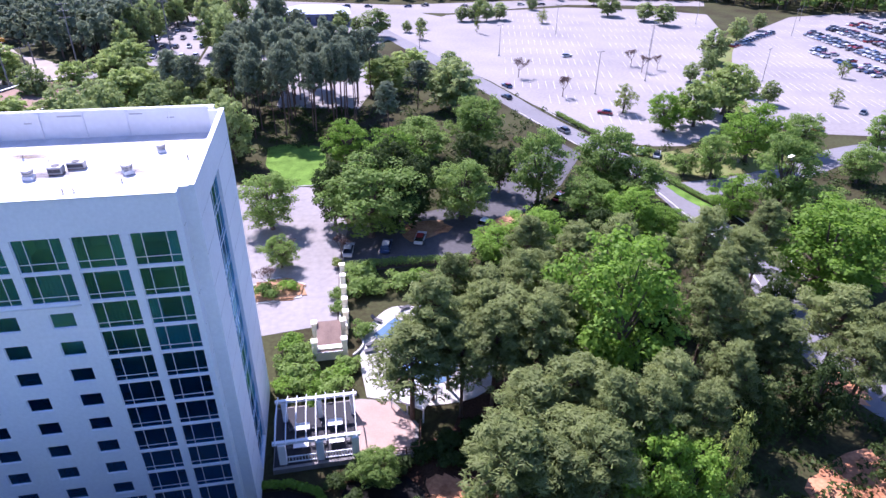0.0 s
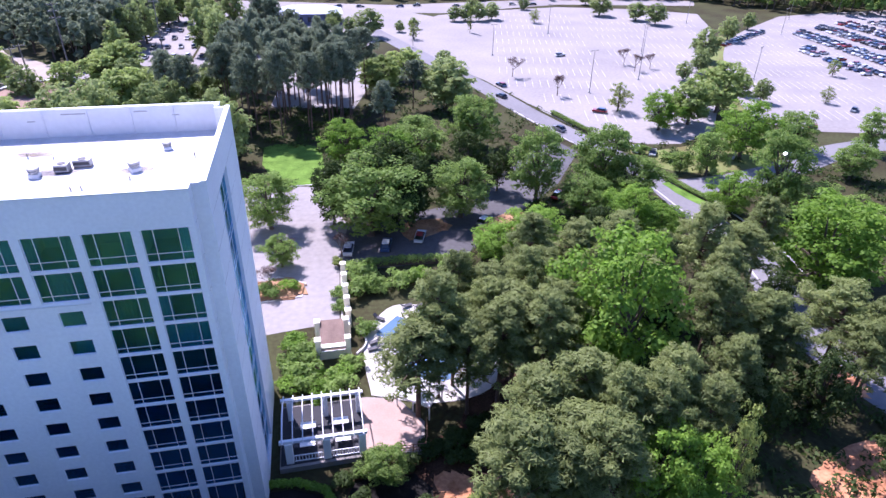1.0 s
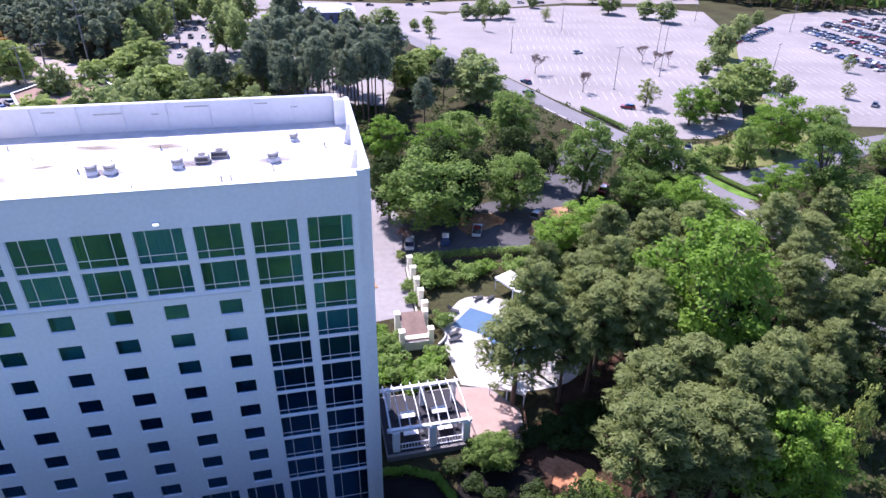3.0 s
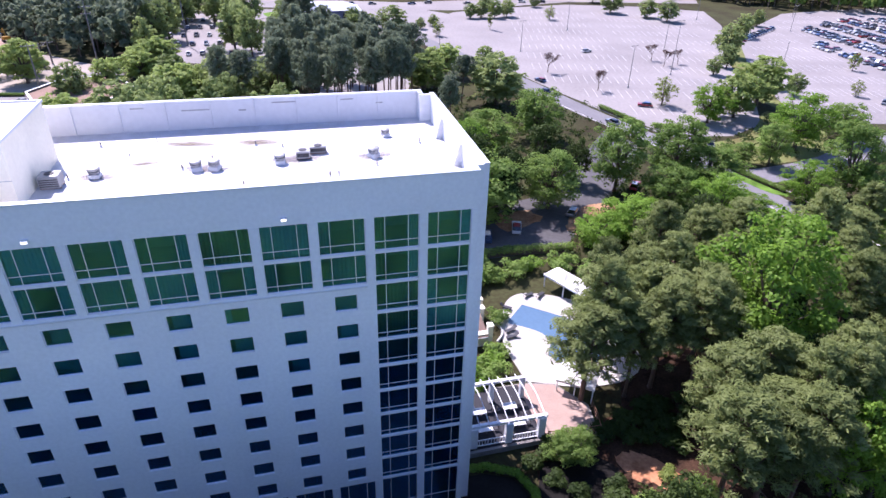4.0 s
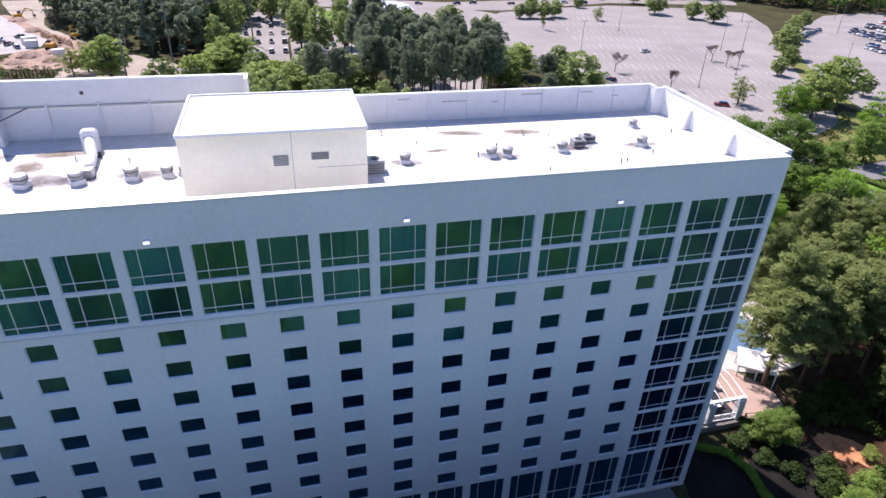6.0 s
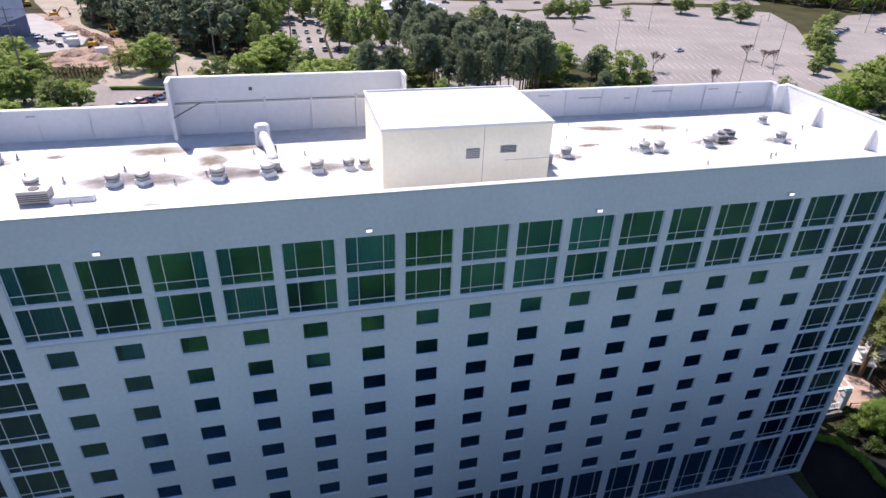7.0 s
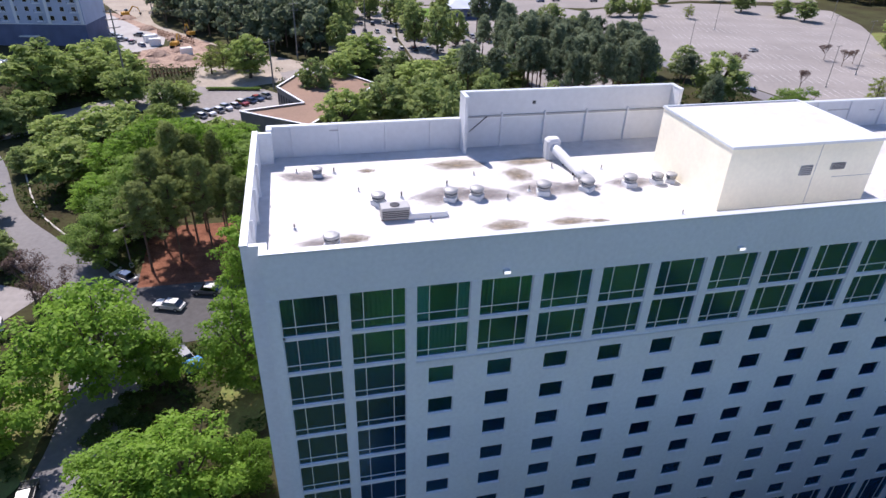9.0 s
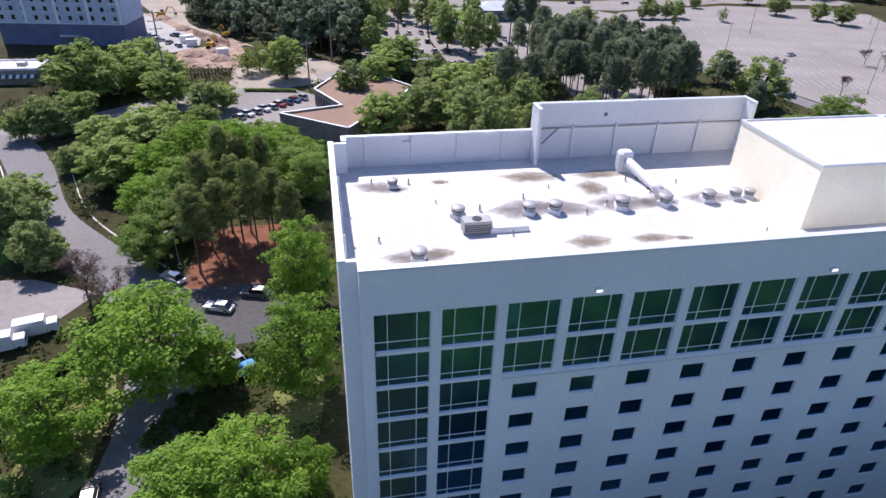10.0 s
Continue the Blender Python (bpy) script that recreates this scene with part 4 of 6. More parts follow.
broad(BRIGHT, [(-154.2, 175.0, 5.8, 5.6), (-150.5, 182.4, 6.9, 6.6), (-141.3, 181.2, 6.3, 6.0), (-138.7, 196.8, 6.7, 6.4), (-128.8, 177.0, 6.6, 6.3), (-134.8, 169.8, 5.6, 5.3), (-109.4, 151.2, 5.0, 4.7), (-136.4, 111.5, 3.6, 3.4), (-133.0, 120.1, 6.0, 5.7), (-127.7, 117.9, 5.9, 5.6), (-121.9, 116.6, 6.1, 5.8), (-92.8, 95.4, 4.9, 4.7), (-138.8, 87.3, 4.9, 4.7), (-145.1, 142.4, 5.8, 5.5), (-85.3, 104.5, 4.9, 4.7), (-90.4, 111.9, 5.2, 4.9)], "trees behind the hotel")
broad(MID, [(-143.9, 167.1, 5.1, 4.9), (-149.5, 133.7, 5.9, 5.6), (-84.7, 88.9, 4.7, 4.5), (-109.7, 75.3, 4.8, 4.6), (-128.4, 68.4, 3.9, 3.7)], "trees behind the hotel")
broad(YOUNG, [(-105.3, 188.0, 6.3, 6.0), (-95.6, 192.6, 5.5, 5.3)], "trees behind the hotel")
broad(BRIGHT, [(-114.5, 27.8, 7.2, 6.2), (-104.8, 35.6, 8.4, 7.0), (-98.0, 35.4, 5.3, 4.3), (-86.4, 32.6, 8.0, 4.7), (-86.6, 52.2, 8.0, 4.8), (-91.9, 15.3, 7.3, 6.3), (-97.8, 15.7, 5.1, 4.5), (-85.8, 16.6, 4.7, 3.0)], "trees by the hotel end")
broad(MID, [(-136.1, 77.3, 7.6, 5.6)], "trees by the hotel end")
tall(PINES, [(-102.7, 71.6, 15.0, 3.2), (-99.4, 66.5, 15.0, 3.2), (-97.3, 72.1, 15.0, 3.2), (-94.2, 67.0, 15.0, 3.2), (-91.7, 70.1, 15.0, 3.2), (-99.8, 77.5, 15.0, 3.2), (-96.4, 77.0, 15.0, 3.2), (-103.5, 80.6, 15.0, 3.2), (-88.3, 65.1, 15.0, 3.2), (-93.0, 76.6, 15.0, 3.2), (-103.7, 63.9, 15.0, 3.2)], "slim pine clump")
broad(BRIGHT, [(-66.9, 122.8, 7.8, 7.4), (-43.4, 145.1, 8.6, 8.2)], "trees beyond the hotel")
broad(MID, [(-55.0, 129.5, 7.6, 7.3), (-31.7, 148.0, 9.2, 8.8), (-17.8, 144.6, 8.1, 7.7)], "trees beyond the hotel")
broad(BRIGHT, [(-53.9, 186.7, 8.0, 7.6)], "trees beyond the hotel")
tall(PINES, [(77.8, 4.7, 11.5, 4.0)], "pines by the clay bank")
# Dark-leaved trees added to fill shaded gaps; their shade is in the colour.
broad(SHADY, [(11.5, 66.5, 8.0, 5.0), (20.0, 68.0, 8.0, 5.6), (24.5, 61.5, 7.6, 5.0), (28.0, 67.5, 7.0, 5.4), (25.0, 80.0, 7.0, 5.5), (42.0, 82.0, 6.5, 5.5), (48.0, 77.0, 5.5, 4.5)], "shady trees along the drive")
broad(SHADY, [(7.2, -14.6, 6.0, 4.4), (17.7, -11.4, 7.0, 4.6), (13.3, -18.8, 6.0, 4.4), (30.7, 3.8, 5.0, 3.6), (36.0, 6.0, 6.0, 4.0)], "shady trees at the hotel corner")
broad(YOUNG, [(172.5, 125.2, 4, 3.2), (199.9, 155.1, 5, 3.3), (54.4, 236.9, 5, 3.7), (82.8, 248.4, 5, 4), (121.3, 268.9, 5, 4.1)], "young trees of the car park")
for x, y, s in ((87.7, 145.4, 1.0), (79.9, 170.2, 1.05), (128.3, 171.8, 0.9), (128.5, 181.5, 0.9), (136.1, 174.9, 0.8), (1.7, 51.9, 0.75), (-0.2, 45.2, 0.6), (12.2, 53.7, 0.7), (-118.7, 56.1, 1.45), (-115.6, 52.2, 1.2)):
    plant(BARE, x, y, s, s, 0, "bare trees")
for x, y in scatter(52, [(-12.1, 112.4), (7.8, 117.4), (25.2, 126.9), (26.2, 153.4), (8.2, 172.9), (-18.4, 175.9)], 3.0):
    plant(DARKPINES, x, y, tr.uniform(0.75, 1.0), tr.uniform(0.9, 1.12), 0, "dark pine row")
tall(DARKPINES, [(26.8, 107.3, 11, 3.8), (38.8, 139.2, 11, 4.0), (-3.1, 202.3, 15, 5.5), (-15.0, 135.0, 13, 3.6), (-24.6, 133.1, 12, 3.8), (-30.6, 138.5, 12, 3.8), (2.0, 205.0, 14, 5.0), (-9.0, 208.0, 14, 5.0)], "dark pines beyond the hotel")


for n, poly, gap, kinds, lo, hi, group in ((12, [(36, -12), (72, -12), (80, 12), (74, 40), (62, 52), (40, 40), (37, 26), (40, 4)], 9.0, SHADY, 4.5, 6.5, "undergrowth of the grove"),
                                           (11, [(-48, 104), (-22, 96), (-10, 98), (-12, 118), (-30, 128), (-48, 126)], 8.0, MID_FAR, 8.0, 10.0, "canopy behind the hotel"),
                                           (16, [(-62, 208), (-20, 200), (-8, 230), (-10, 300), (-56, 300)], 11.0, MID_FAR, 7.0, 10.0, "trees of the far car park")):
    for x, y in scatter(n, poly, gap):
        zc = tr.uniform(lo, hi)
        plant(kinds, x, y, zc * 0.62 / 5.2, zc / 6.8, 0, group)


def woods(name, spots, material, seed, leaves, size, lo=13, hi=20):
    """Woodland, far off and added out of view: stems and leaf masses of many trees in one mesh."""
    r = random.Random(seed)
    wood, cs, rs = Shape(), [], []
    for x, y in spots:
        h, w = r.uniform(lo, hi), r.uniform(3.4, 5.2)
        wood.tube([(x, y, 0), (x + r.uniform(-0.4, 0.4), y, h * 0.7)], [0.3, 0.12], 5)
        for _ in range(11):
            a, q = r.uniform(0, math.tau), r.uniform(0.2, 0.9)
            cs.append((x + w * q * math.cos(a), y + w * q * math.sin(a), h * r.uniform(0.2, 0.98)))
            rs.append(r.uniform(1.1, 2.0))
    whole(name + "_stems", wood, BARK, "dark stems of woodland trees, distant and added out of view", "woods", "stuff")
    whole(name, leaf_mesh(name, cs, rs, leaves, size, 0.8, seed, 0.85, corners=3), material, "dense crowns of woodland trees, distant and added out of view", "woods", "stuff")


woods("pine_woods", scatter(380, [(-148, 338), (-136, 281), (-116, 251), (-101, 229), (-88, 218), (-72, 206), (-62, 224), (-58, 290), (-74, 431), (-185.1, 456)], 4.2), NEEDLE_HAZE, 41, 100000, 0.9)
woods("ridge_woods", scatter(330, [(110, 352), (175, 345), (240, 334), (268, 292), (310, 270), (345, 262), (420, 275), (410, 335), (300, 352), (250, 398), (110, 412)], 5.6), LEAF_MID, 42, 90000, 1.0)
woods("north_woods", scatter(150, [(-60, 362), (0, 356), (85, 346), (110, 352), (110, 405), (-60, 425)], 6.0), LEAF_MID, 43, 42000, 0.95)
# Added out of view: tall trees that dim the lower facade and fill reflections.
woods("front_woods", scatter(95, [(-68, -22), (-20, -21.5), (14, -24), (18, -36), (-30, -38), (-72, -36)], 4.4) + scatter(90, [(-115, -26), (-72, -36), (-20, -38), (20, -36), (50, -28), (60, -75), (-20, -110), (-140, -100)], 8.5), LEAF_MID, 44, 120000, 0.44, 20, 27)
# Unseen trees added to block sky light from the facade's east foot.
woods("corner_woods", scatter(26, [(-44, -15), (4, -15), (4, -21), (-44, -21)], 3.6), LEAF_SHADED, 45, 30000, 0.34, 10, 13)

# ---- roads, car parks and lawns ----


PAVED = []


def area(name, poly, material, z, label, category):
    if material not in (CLAY, STRAW, DRYGRASS):
        PAVED.append(poly)
    if material in (CLAY, STRAW, GRASS, DRYGRASS, DIRT, SITECLAY, GRAVEL):
        poly = smooth_line(poly + [poly[0]], 4)[:-1]
        poly = [(x + 0.5 * math.sin(3.1 * i + y), y + 0.5 * math.sin(2.3 * i + x)) for i, (x, y) in enumerate(poly)]
    return whole(name, Shape().prism(poly, 0.0005, z), material, label, category, "structure")


def kerb(line, closed=False, w=0.3, h=0.16):
    pts = line + [line[0]] if closed else line
    whole("kerb", Shape().strip(pts, w, 0.0, h), CONCRETE, "pale concrete kerb beside the asphalt", "kerb", "structure")


LOT = [(40.7, 246), (55.3, 202), (68.8, 166.6), (75.4, 139), (81.4, 122.4), (87.2, 103.7), (96.1, 99.1), (105.2, 98), (119.7, 105.1), (130.4, 120.7), (141.5, 140.2), (159.2, 175.3), (182.5, 209.5), (205.5, 245.1), (221.7, 284.5), (194.5, 302.4), (149.9, 313.5), (104.6, 304.7), (76.7, 294.6)]
area("parking_lot", LOT, ASPHALT, 0.03, "pale worn asphalt of a large empty car park", "car park")
LOT2 = [(136.7, 111.2), (147.8, 101.8), (173.4, 94.9), (235.4, 100), (372.8, 139.3), (446.7, 295.2), (302.7, 280.8), (264.5, 273), (221.9, 240.5), (199, 220.7), (178.4, 193.7), (157.9, 160.2), (145.7, 132.9)]
area("parking_lot", LOT2, ASPHALT, 0.034, "pale asphalt of a car park with parked cars", "car park")
ROAD = smooth_line([(36.7, 265.4), (53.1, 204.5), (65.1, 162.8), (72.6, 129.4), (79.3, 106), (85.6, 84), (87.0, 61), (87.2, 40.4), (82, 20), (83.5, 3), (92, -14), (104, -37)], 6)
whole("road", Shape().strip(ROAD, 7.4, 0.0005, 0.045), ROADMAT, "grey asphalt road along the trees", "road", "structure")
LINK = smooth_line([(88.6, 71.6), (108.1, 73.8), (127, 79.6), (148.9, 87.7), (185, 90.2), (259.6, 92.8)], 6)
whole("road", Shape().strip(LINK, 8.0, 0.0005, 0.05), ROADMAT, "grey asphalt link road to the car park", "road", "structure")
area("driveway", [(-12.8, 31.0), (10.7, 34.1), (11.5, 48.7), (14.2, 65.2), (9.4, 85.1), (-13.1, 89.8), (-62.6, 89.1), (-60.7, 29.9)], ASPHALT, 0.026, "pale asphalt hotel forecourt in tree shade", "driveway")
# The drive's tree shade is painted in by the darker asphalt.
area("driveway", [(10.9, 48.2), (33.8, 49.5), (44.6, 60.7), (63.1, 78.4), (75.3, 96.7), (71.4, 108.3), (57.1, 92.0), (38.4, 71.7), (14.2, 66.3)], SHADED_ASPHALT, 0.038, "asphalt drive with parked cars, tree shade put into its colour", "driveway")
SIDE = smooth_line([(-178.2, 135.9), (-158.7, 130.6), (-148, 115.7), (-136.7, 90.3), (-125.3, 75.1), (-114.4, 62.5), (-106.7, 45.7), (-104.6, 28.1), (-106.9, 13), (-111.8, -10.2)], 6)
whole("road", Shape().strip(SIDE, 9.0, 0.0005, 0.04), ROADMAT, "grey asphalt side road curving past the trees", "road", "structure")
area("parking_lot", [(-159.7, 42.9), (-125.8, 48.4), (-118.8, 60.3), (-130.3, 65.8), (-162.1, 68.0)], ASPHALT, 0.044, "asphalt bay with white vans", "car park")
# Same darkened asphalt: the bay's shade is in the colour.
area("parking_lot", [(-109.9, 42.3), (-87.6, 44.6), (-86.9, 63.8), (-110.0, 63.7)], SHADED_ASPHALT, 0.048, "asphalt bay with parked cars, shade put into its dark colour", "car park")
area("road", [(-228.2, 128.8), (-153.8, 129.4), (-124.7, 147.9), (-93.1, 170.4), (-65.6, 188.0), (-68.2, 195.9), (-96.0, 183.4), (-130.5, 163.3), (-157.2, 140.7), (-229.9, 141.6)], ASPHALT, 0.022, "pale asphalt road before the building site", "road")
area("parking_lot", [(-114.9, 142.7), (-93.7, 134.9), (-78.5, 157.3), (-93.2, 173.0), (-116.0, 160.5)], ASPHALT, 0.036, "asphalt bay with a row of parked cars", "car park")
area("parking_lot", [(-34.8, 199.1), (13.5, 195.5), (40.4, 238.2), (76.3, 286.5), (55.6, 315.0), (-0.1, 311.4), (-30.2, 272.4), (-35.0, 235.7)], ASPHALT, 0.018, "pale asphalt of a far car park between trees", "car park")
area("road", [(-30.2, 320.2), (79.5, 300.3), (154.5, 322.3), (235.4, 310.8), (245.8, 328.9), (156.2, 342.4), (56.2, 328.9), (-30.3, 352.3)], ASPHALT, 0.024, "pale far road beyond the car park", "road")
area("building_site", [(-175, 342), (-150, 338), (-138, 277), (-118, 247), (-103, 225), (-90, 214), (-74, 196), (-86, 188), (-94, 208), (-110, 233), (-133, 262), (-156, 297)], DIRT, 0.034, "pale tan dirt road beside a building site", "dirt")
area("building_site", [(-163, 301), (-156, 297), (-133, 262), (-111, 235), (-117, 229), (-130, 247), (-150, 280)], SITECLAY, 0.038, "red clay trench edge of a building site", "dirt")
area("building_site", [(-133, 224), (-113, 233), (-109, 199), (-133, 202)], SITECLAY, 0.042, "dug red clay field of a building site", "dirt")
area("building_site", [(-172, 296), (-161, 300), (-148, 279), (-129, 247), (-131, 224), (-156, 226)], GRAVEL, 0.028, "pale gravel yard of a building site", "dirt")
area("building_site", [(-111, 198), (-88, 196), (-84, 175), (-108, 173)], DIRT, 0.025, "tan ground below young trees by the site", "dirt")
area("lawn", [(-1.4, 86.8), (9.4, 86.8), (10.8, 98.6), (9.0, 111.1), (-4.1, 111.0)], GRASS, 0.08, "small bright green mown lawn", "lawn")
area("parking_lot", [(-4, 146), (0, 186), (8.5, 196), (27, 192), (28, 165), (21, 141)], ASPHALT, 0.02, "pale asphalt behind a row of pines", "car park")
area("lawn", [(-10.6, 273.2), (11.5, 295.6), (2.2, 305.7), (-20.2, 300.0)], GRASS, 0.05, "far green lawn beside a dark building", "lawn")
area("lawn", [(86.7, 96.8), (94.8, 80.7), (113.1, 79.5), (127.6, 86.5), (135.9, 101.7), (130.0, 115.9), (114.8, 101.6), (100.4, 94.5)], DRYGRASS, 0.06, "patchy lawn island under trees", "lawn")
area("lawn", [(88.6, 76.0), (92.6, 63.0), (90.6, 62.0), (87.2, 72.0)], GRASS, 0.06, "green verge strip beside the road", "lawn")
area("lawn", [(136.7, 111.2), (145.7, 132.9), (160.6, 162.8), (181.2, 196.4), (201.9, 223.5), (194.4, 225.8), (173.9, 198.8), (153.2, 162.6), (136.1, 132.8)], DRYGRASS, 0.06, "dry grass strip between car parks", "lawn")
area("lawn", [(-162.4, 70.3), (-137.4, 70.4), (-143.6, 91.5), (-166.0, 108.4)], GRASS, 0.06, "green lawn beside the side road", "lawn")
area("lawn", [(-117.7, 15.6), (-119.0, 37.8), (-112.2, 44.4), (-110.2, 22.5)], DRYGRASS, 0.06, "dry verge beside the side road", "lawn")
area("lawn", [(-92.0, 25.8), (-84.7, 25.1), (-84.5, 37.6), (-89.5, 38.7)], DRYGRASS, 0.06, "tan dry grass beneath trees at the hotel end", "lawn")
# Ground in the hotel's shadow, with that shadow painted in as black.
area("planting_bed", [(-1.4, -8.4), (8.3, -8.0), (7.6, -3.6), (8.0, -0.2), (7.0, 2.4), (3.8, 3.7), (0.5, 3.7), (0.5, 0.5), (0.6, 0.9)], MULCH_AND_SHADE, 0.07, "near-black ground at the hotel corner, shade put into its colour", "flower bed")
area("clay_bank", [(59.8, -13.7), (72.0, -16.0), (80.3, -5.3), (75.2, -2.2), (67.9, -2.7), (62.8, -6.4)], CLAY, 0.05, "orange clay bank under leaning pines", "dirt")
area("clay_bank", [(19.6, 2.6), (21.6, 3.0), (24.0, 1.6), (25.6, -0.6), (25.0, -2.6), (22.8, -2.4), (20.6, -0.8)], CLAY, 0.066, "red clay slope below the terrace", "dirt")
area("planting_bed", [(9.5, -9.2), (9.2, 0.2), (10.8, 3.6), (17.6, 3.4), (19.4, 1.0), (18.6, -2.2), (20.6, -5.2), (19.0, -11.4)], MULCH_AND_SHADE, 0.062, "black mulch bed among shrubs below the terrace", "flower bed")
# Ground under the pines: litter plus their shade, both in the colour.
area("mulch_bed", [(9.6, -9.0), (9.4, 0.4), (11.0, 6.4), (17.5, 7.0), (24.2, 9.4), (27.0, 15.0), (40.0, 20.0), (44.0, 4.0), (38.0, -10.0), (20.0, -12.0)], LITTER_SHADED, 0.056, "brown leaf litter with the pines' shade put into its colour", "mulch")
area("clay_bank", [(75.5, 6.0), (80.7, 5.0), (81.1, 10.1), (78.0, 11.1)], CLAY, 0.055, "red clay around a tree beside the road", "dirt")
area("mulch_bed", [(38.1, 53.5), (48.9, 59.7), (52.4, 65.0), (44.7, 65.0), (38.0, 58.6)], STRAW, 0.07, "tan pine straw bed under trees", "mulch")
area("mulch_bed", [(25.0, 57.7), (33.7, 60.8), (32.7, 65.1), (25.0, 64.0)], STRAW, 0.07, "tan pine straw bed under trees", "mulch")
area("mulch_bed", [(-2.7, 41.4), (4.8, 42.2), (5.4, 45.8), (1.1, 48.3), (-2.9, 46.4)], STRAW, 0.16, "raised straw island in the forecourt", "mulch")
# Pine shade is put into this floor's straw colour.
area("mulch_bed", [(-105.4, 59.3), (-87.8, 59.4), (-88.7, 79.8), (-106.5, 79.8)], STRAW_SHADED, 0.052, "red straw floor, darkened for the shade of slim pines", "mulch")
kerb([(-2.8, 41.2), (5.0, 42.0), (5.6, 45.9), (1.1, 48.6), (-3.1, 46.7)], True)
kerb([(11.1, 34.1), (11.8, 47.9)])
kerb([(-1.4, 86.4), (9.6, 86.5), (11.0, 98.6)])
kerb(smooth_line([(77.3, 131.8), (84.0, 108.3), (91.3, 96.8)], 5))
kerb(smooth_line([(68.7, 131.7), (74.8, 108.3), (82.5, 83.0), (84.4, 60.5), (85.0, 41.8), (80.5, 21.9)], 5))
kerb(smooth_line([(94.0, 67.1), (94.4, 60.4), (94.6, 41.7), (89.7, 21.3)], 5))
kerb([(-143.9, 95.1), (-153.8, 115.7), (-165.2, 124.5)])
kerb(smooth_line([(-138.5, 113.2), (-128.7, 90.3), (-117.4, 75.1), (-109.1, 66.0)], 5))
area("pavement", [(-80.2, -8.5), (-1.5, -8.5), (-1.5, -0.12), (-80.2, -0.12)], ROADMAT, 0.06, "grey asphalt service lane along the foot of the hotel", "pavement")
# Out of view; added as a surface for the panes to mirror.
area("driveway", [(-74, -20.5), (-2, -20.5), (-2, -8.6), (-74, -8.6)], ASPHALT, 0.05, "unseen asphalt drive added before the hotel for window reflections", "driveway")
area("parking_lot", [(-66.0, 205.0), (-36.0, 199.0), (-36.0, 236.0), (-31.0, 272.0), (-2.0, 312.0), (-58.0, 312.0)], ASPHALT, 0.014, "pale asphalt between far trees", "car park")
# stall lines
stalls = Shape()


def rows_of(x0, y0, ang, n, step, length, z):
    c, s = math.cos(radians(ang)), math.sin(radians(ang))
    for i in range(n):
        px, py = x0 + c * step * i, y0 + s * step * i
        a, b = (-s * length, c * length), (c * 0.1, s * 0.1)
        stalls.prism([(px - a[0] - b[0], py - a[1] - b[1]), (px - a[0] + b[0], py - a[1] + b[1]), (px + a[0] + b[0], py + a[1] + b[1]), (px + a[0] - b[0], py + a[1] - b[1])], z, z + 0.006)


def inside(x, y, poly):
    hit = False
    for i in range(len(poly)):
        (x1, y1), (x2, y2) = poly[i - 1], poly[i]
        if (y1 > y) != (y2 > y) and x < (x2 - x1) * (y - y1) / (y2 - y1) + x1:
            hit = not hit
    return hit


for lot, z, x0, y0, rows in ((LOT, 0.032, 60, 132, 11), (LOT2, 0.036, 150, 118, 12)):
    for r in range(rows):
        for i in range(64):
            px, py = x0 + r * 4.2 + 2.66 * i, y0 + 16.5 * r - 0.7 * i
            if all(inside(px + a, py + b, lot) for a, b in ((-4, -9), (4, 9), (6, 0), (-6, 0))) and (i % 17) > 1:
                rows_of(px, py, -15, 1, 2.66, 4.7, z)
whole("stall_lines", stalls, LINE, "faded white stall lines on the car park", "markings", "stuff")

# ---- hedges ----


def hedge(line, w, h, material, label, seed):
    t = thing("hedge", label, "hedge", at=(line[0][0], line[0][1], 0))
    ox, oy = line[0]
    pts = [(x - ox, y - oy) for x, y in line]
    spots = []
    for (x1, y1), (x2, y2) in zip(pts, pts[1:]):
        n = max(1, int(math.hypot(x2 - x1, y2 - y1) / (w * 0.45)))
        spots += [(x1 + (x2 - x1) * i / n, y1 + (y2 - y1) * i / n, h * 0.55) for i in range(n + 1)]
    part("stem_core", Shape().strip(pts, w * 0.5, 0.0, h * 0.6), BARK, t)
    part("foliage", leaf_mesh("foliage", spots, [max(w, h) * 0.55] * len(spots), min(4000, 130 * len(spots)), 0.15, 0.7, seed, h / max(w, h)), material, t)


hedge([(79.2, 126.5), (83.6, 109.3)], 1.6, 1.5, LEAF_MID, "clipped dark green hedge along the car park", 51)
hedge([(86.6, 107.8), (93.2, 105.6)], 1.6, 1.5, LEAF_MID, "clipped dark green hedge along the car park", 52)
hedge([(89.3, 76.5), (91.0, 69.6), (92.9, 63.4)], 1.4, 1.2, LEAF_MID, "low clipped hedge by the road", 53)
hedge([(12.9, 49.2), (22.8, 49.6), (34.9, 48.5)], 2.0, 1.6, LEAF_MID, "loose green hedge behind the pool", 54)
hedge([(1.3, 4.5), (4.3, 4.3), (7.5, 2.7), (8.6, -0.2), (8.0, -3.6), (8.9, -7.7)], 1.0, 0.8, LEAF_BRIGHT, "curved green hedge at the hotel corner", 55)
hedge([(-104.7, 168.7), (-97, 167.8), (-89.4, 166.6)], 1.2, 1.0, LEAF_MID, "dark clipped hedge behind parked cars", 56)
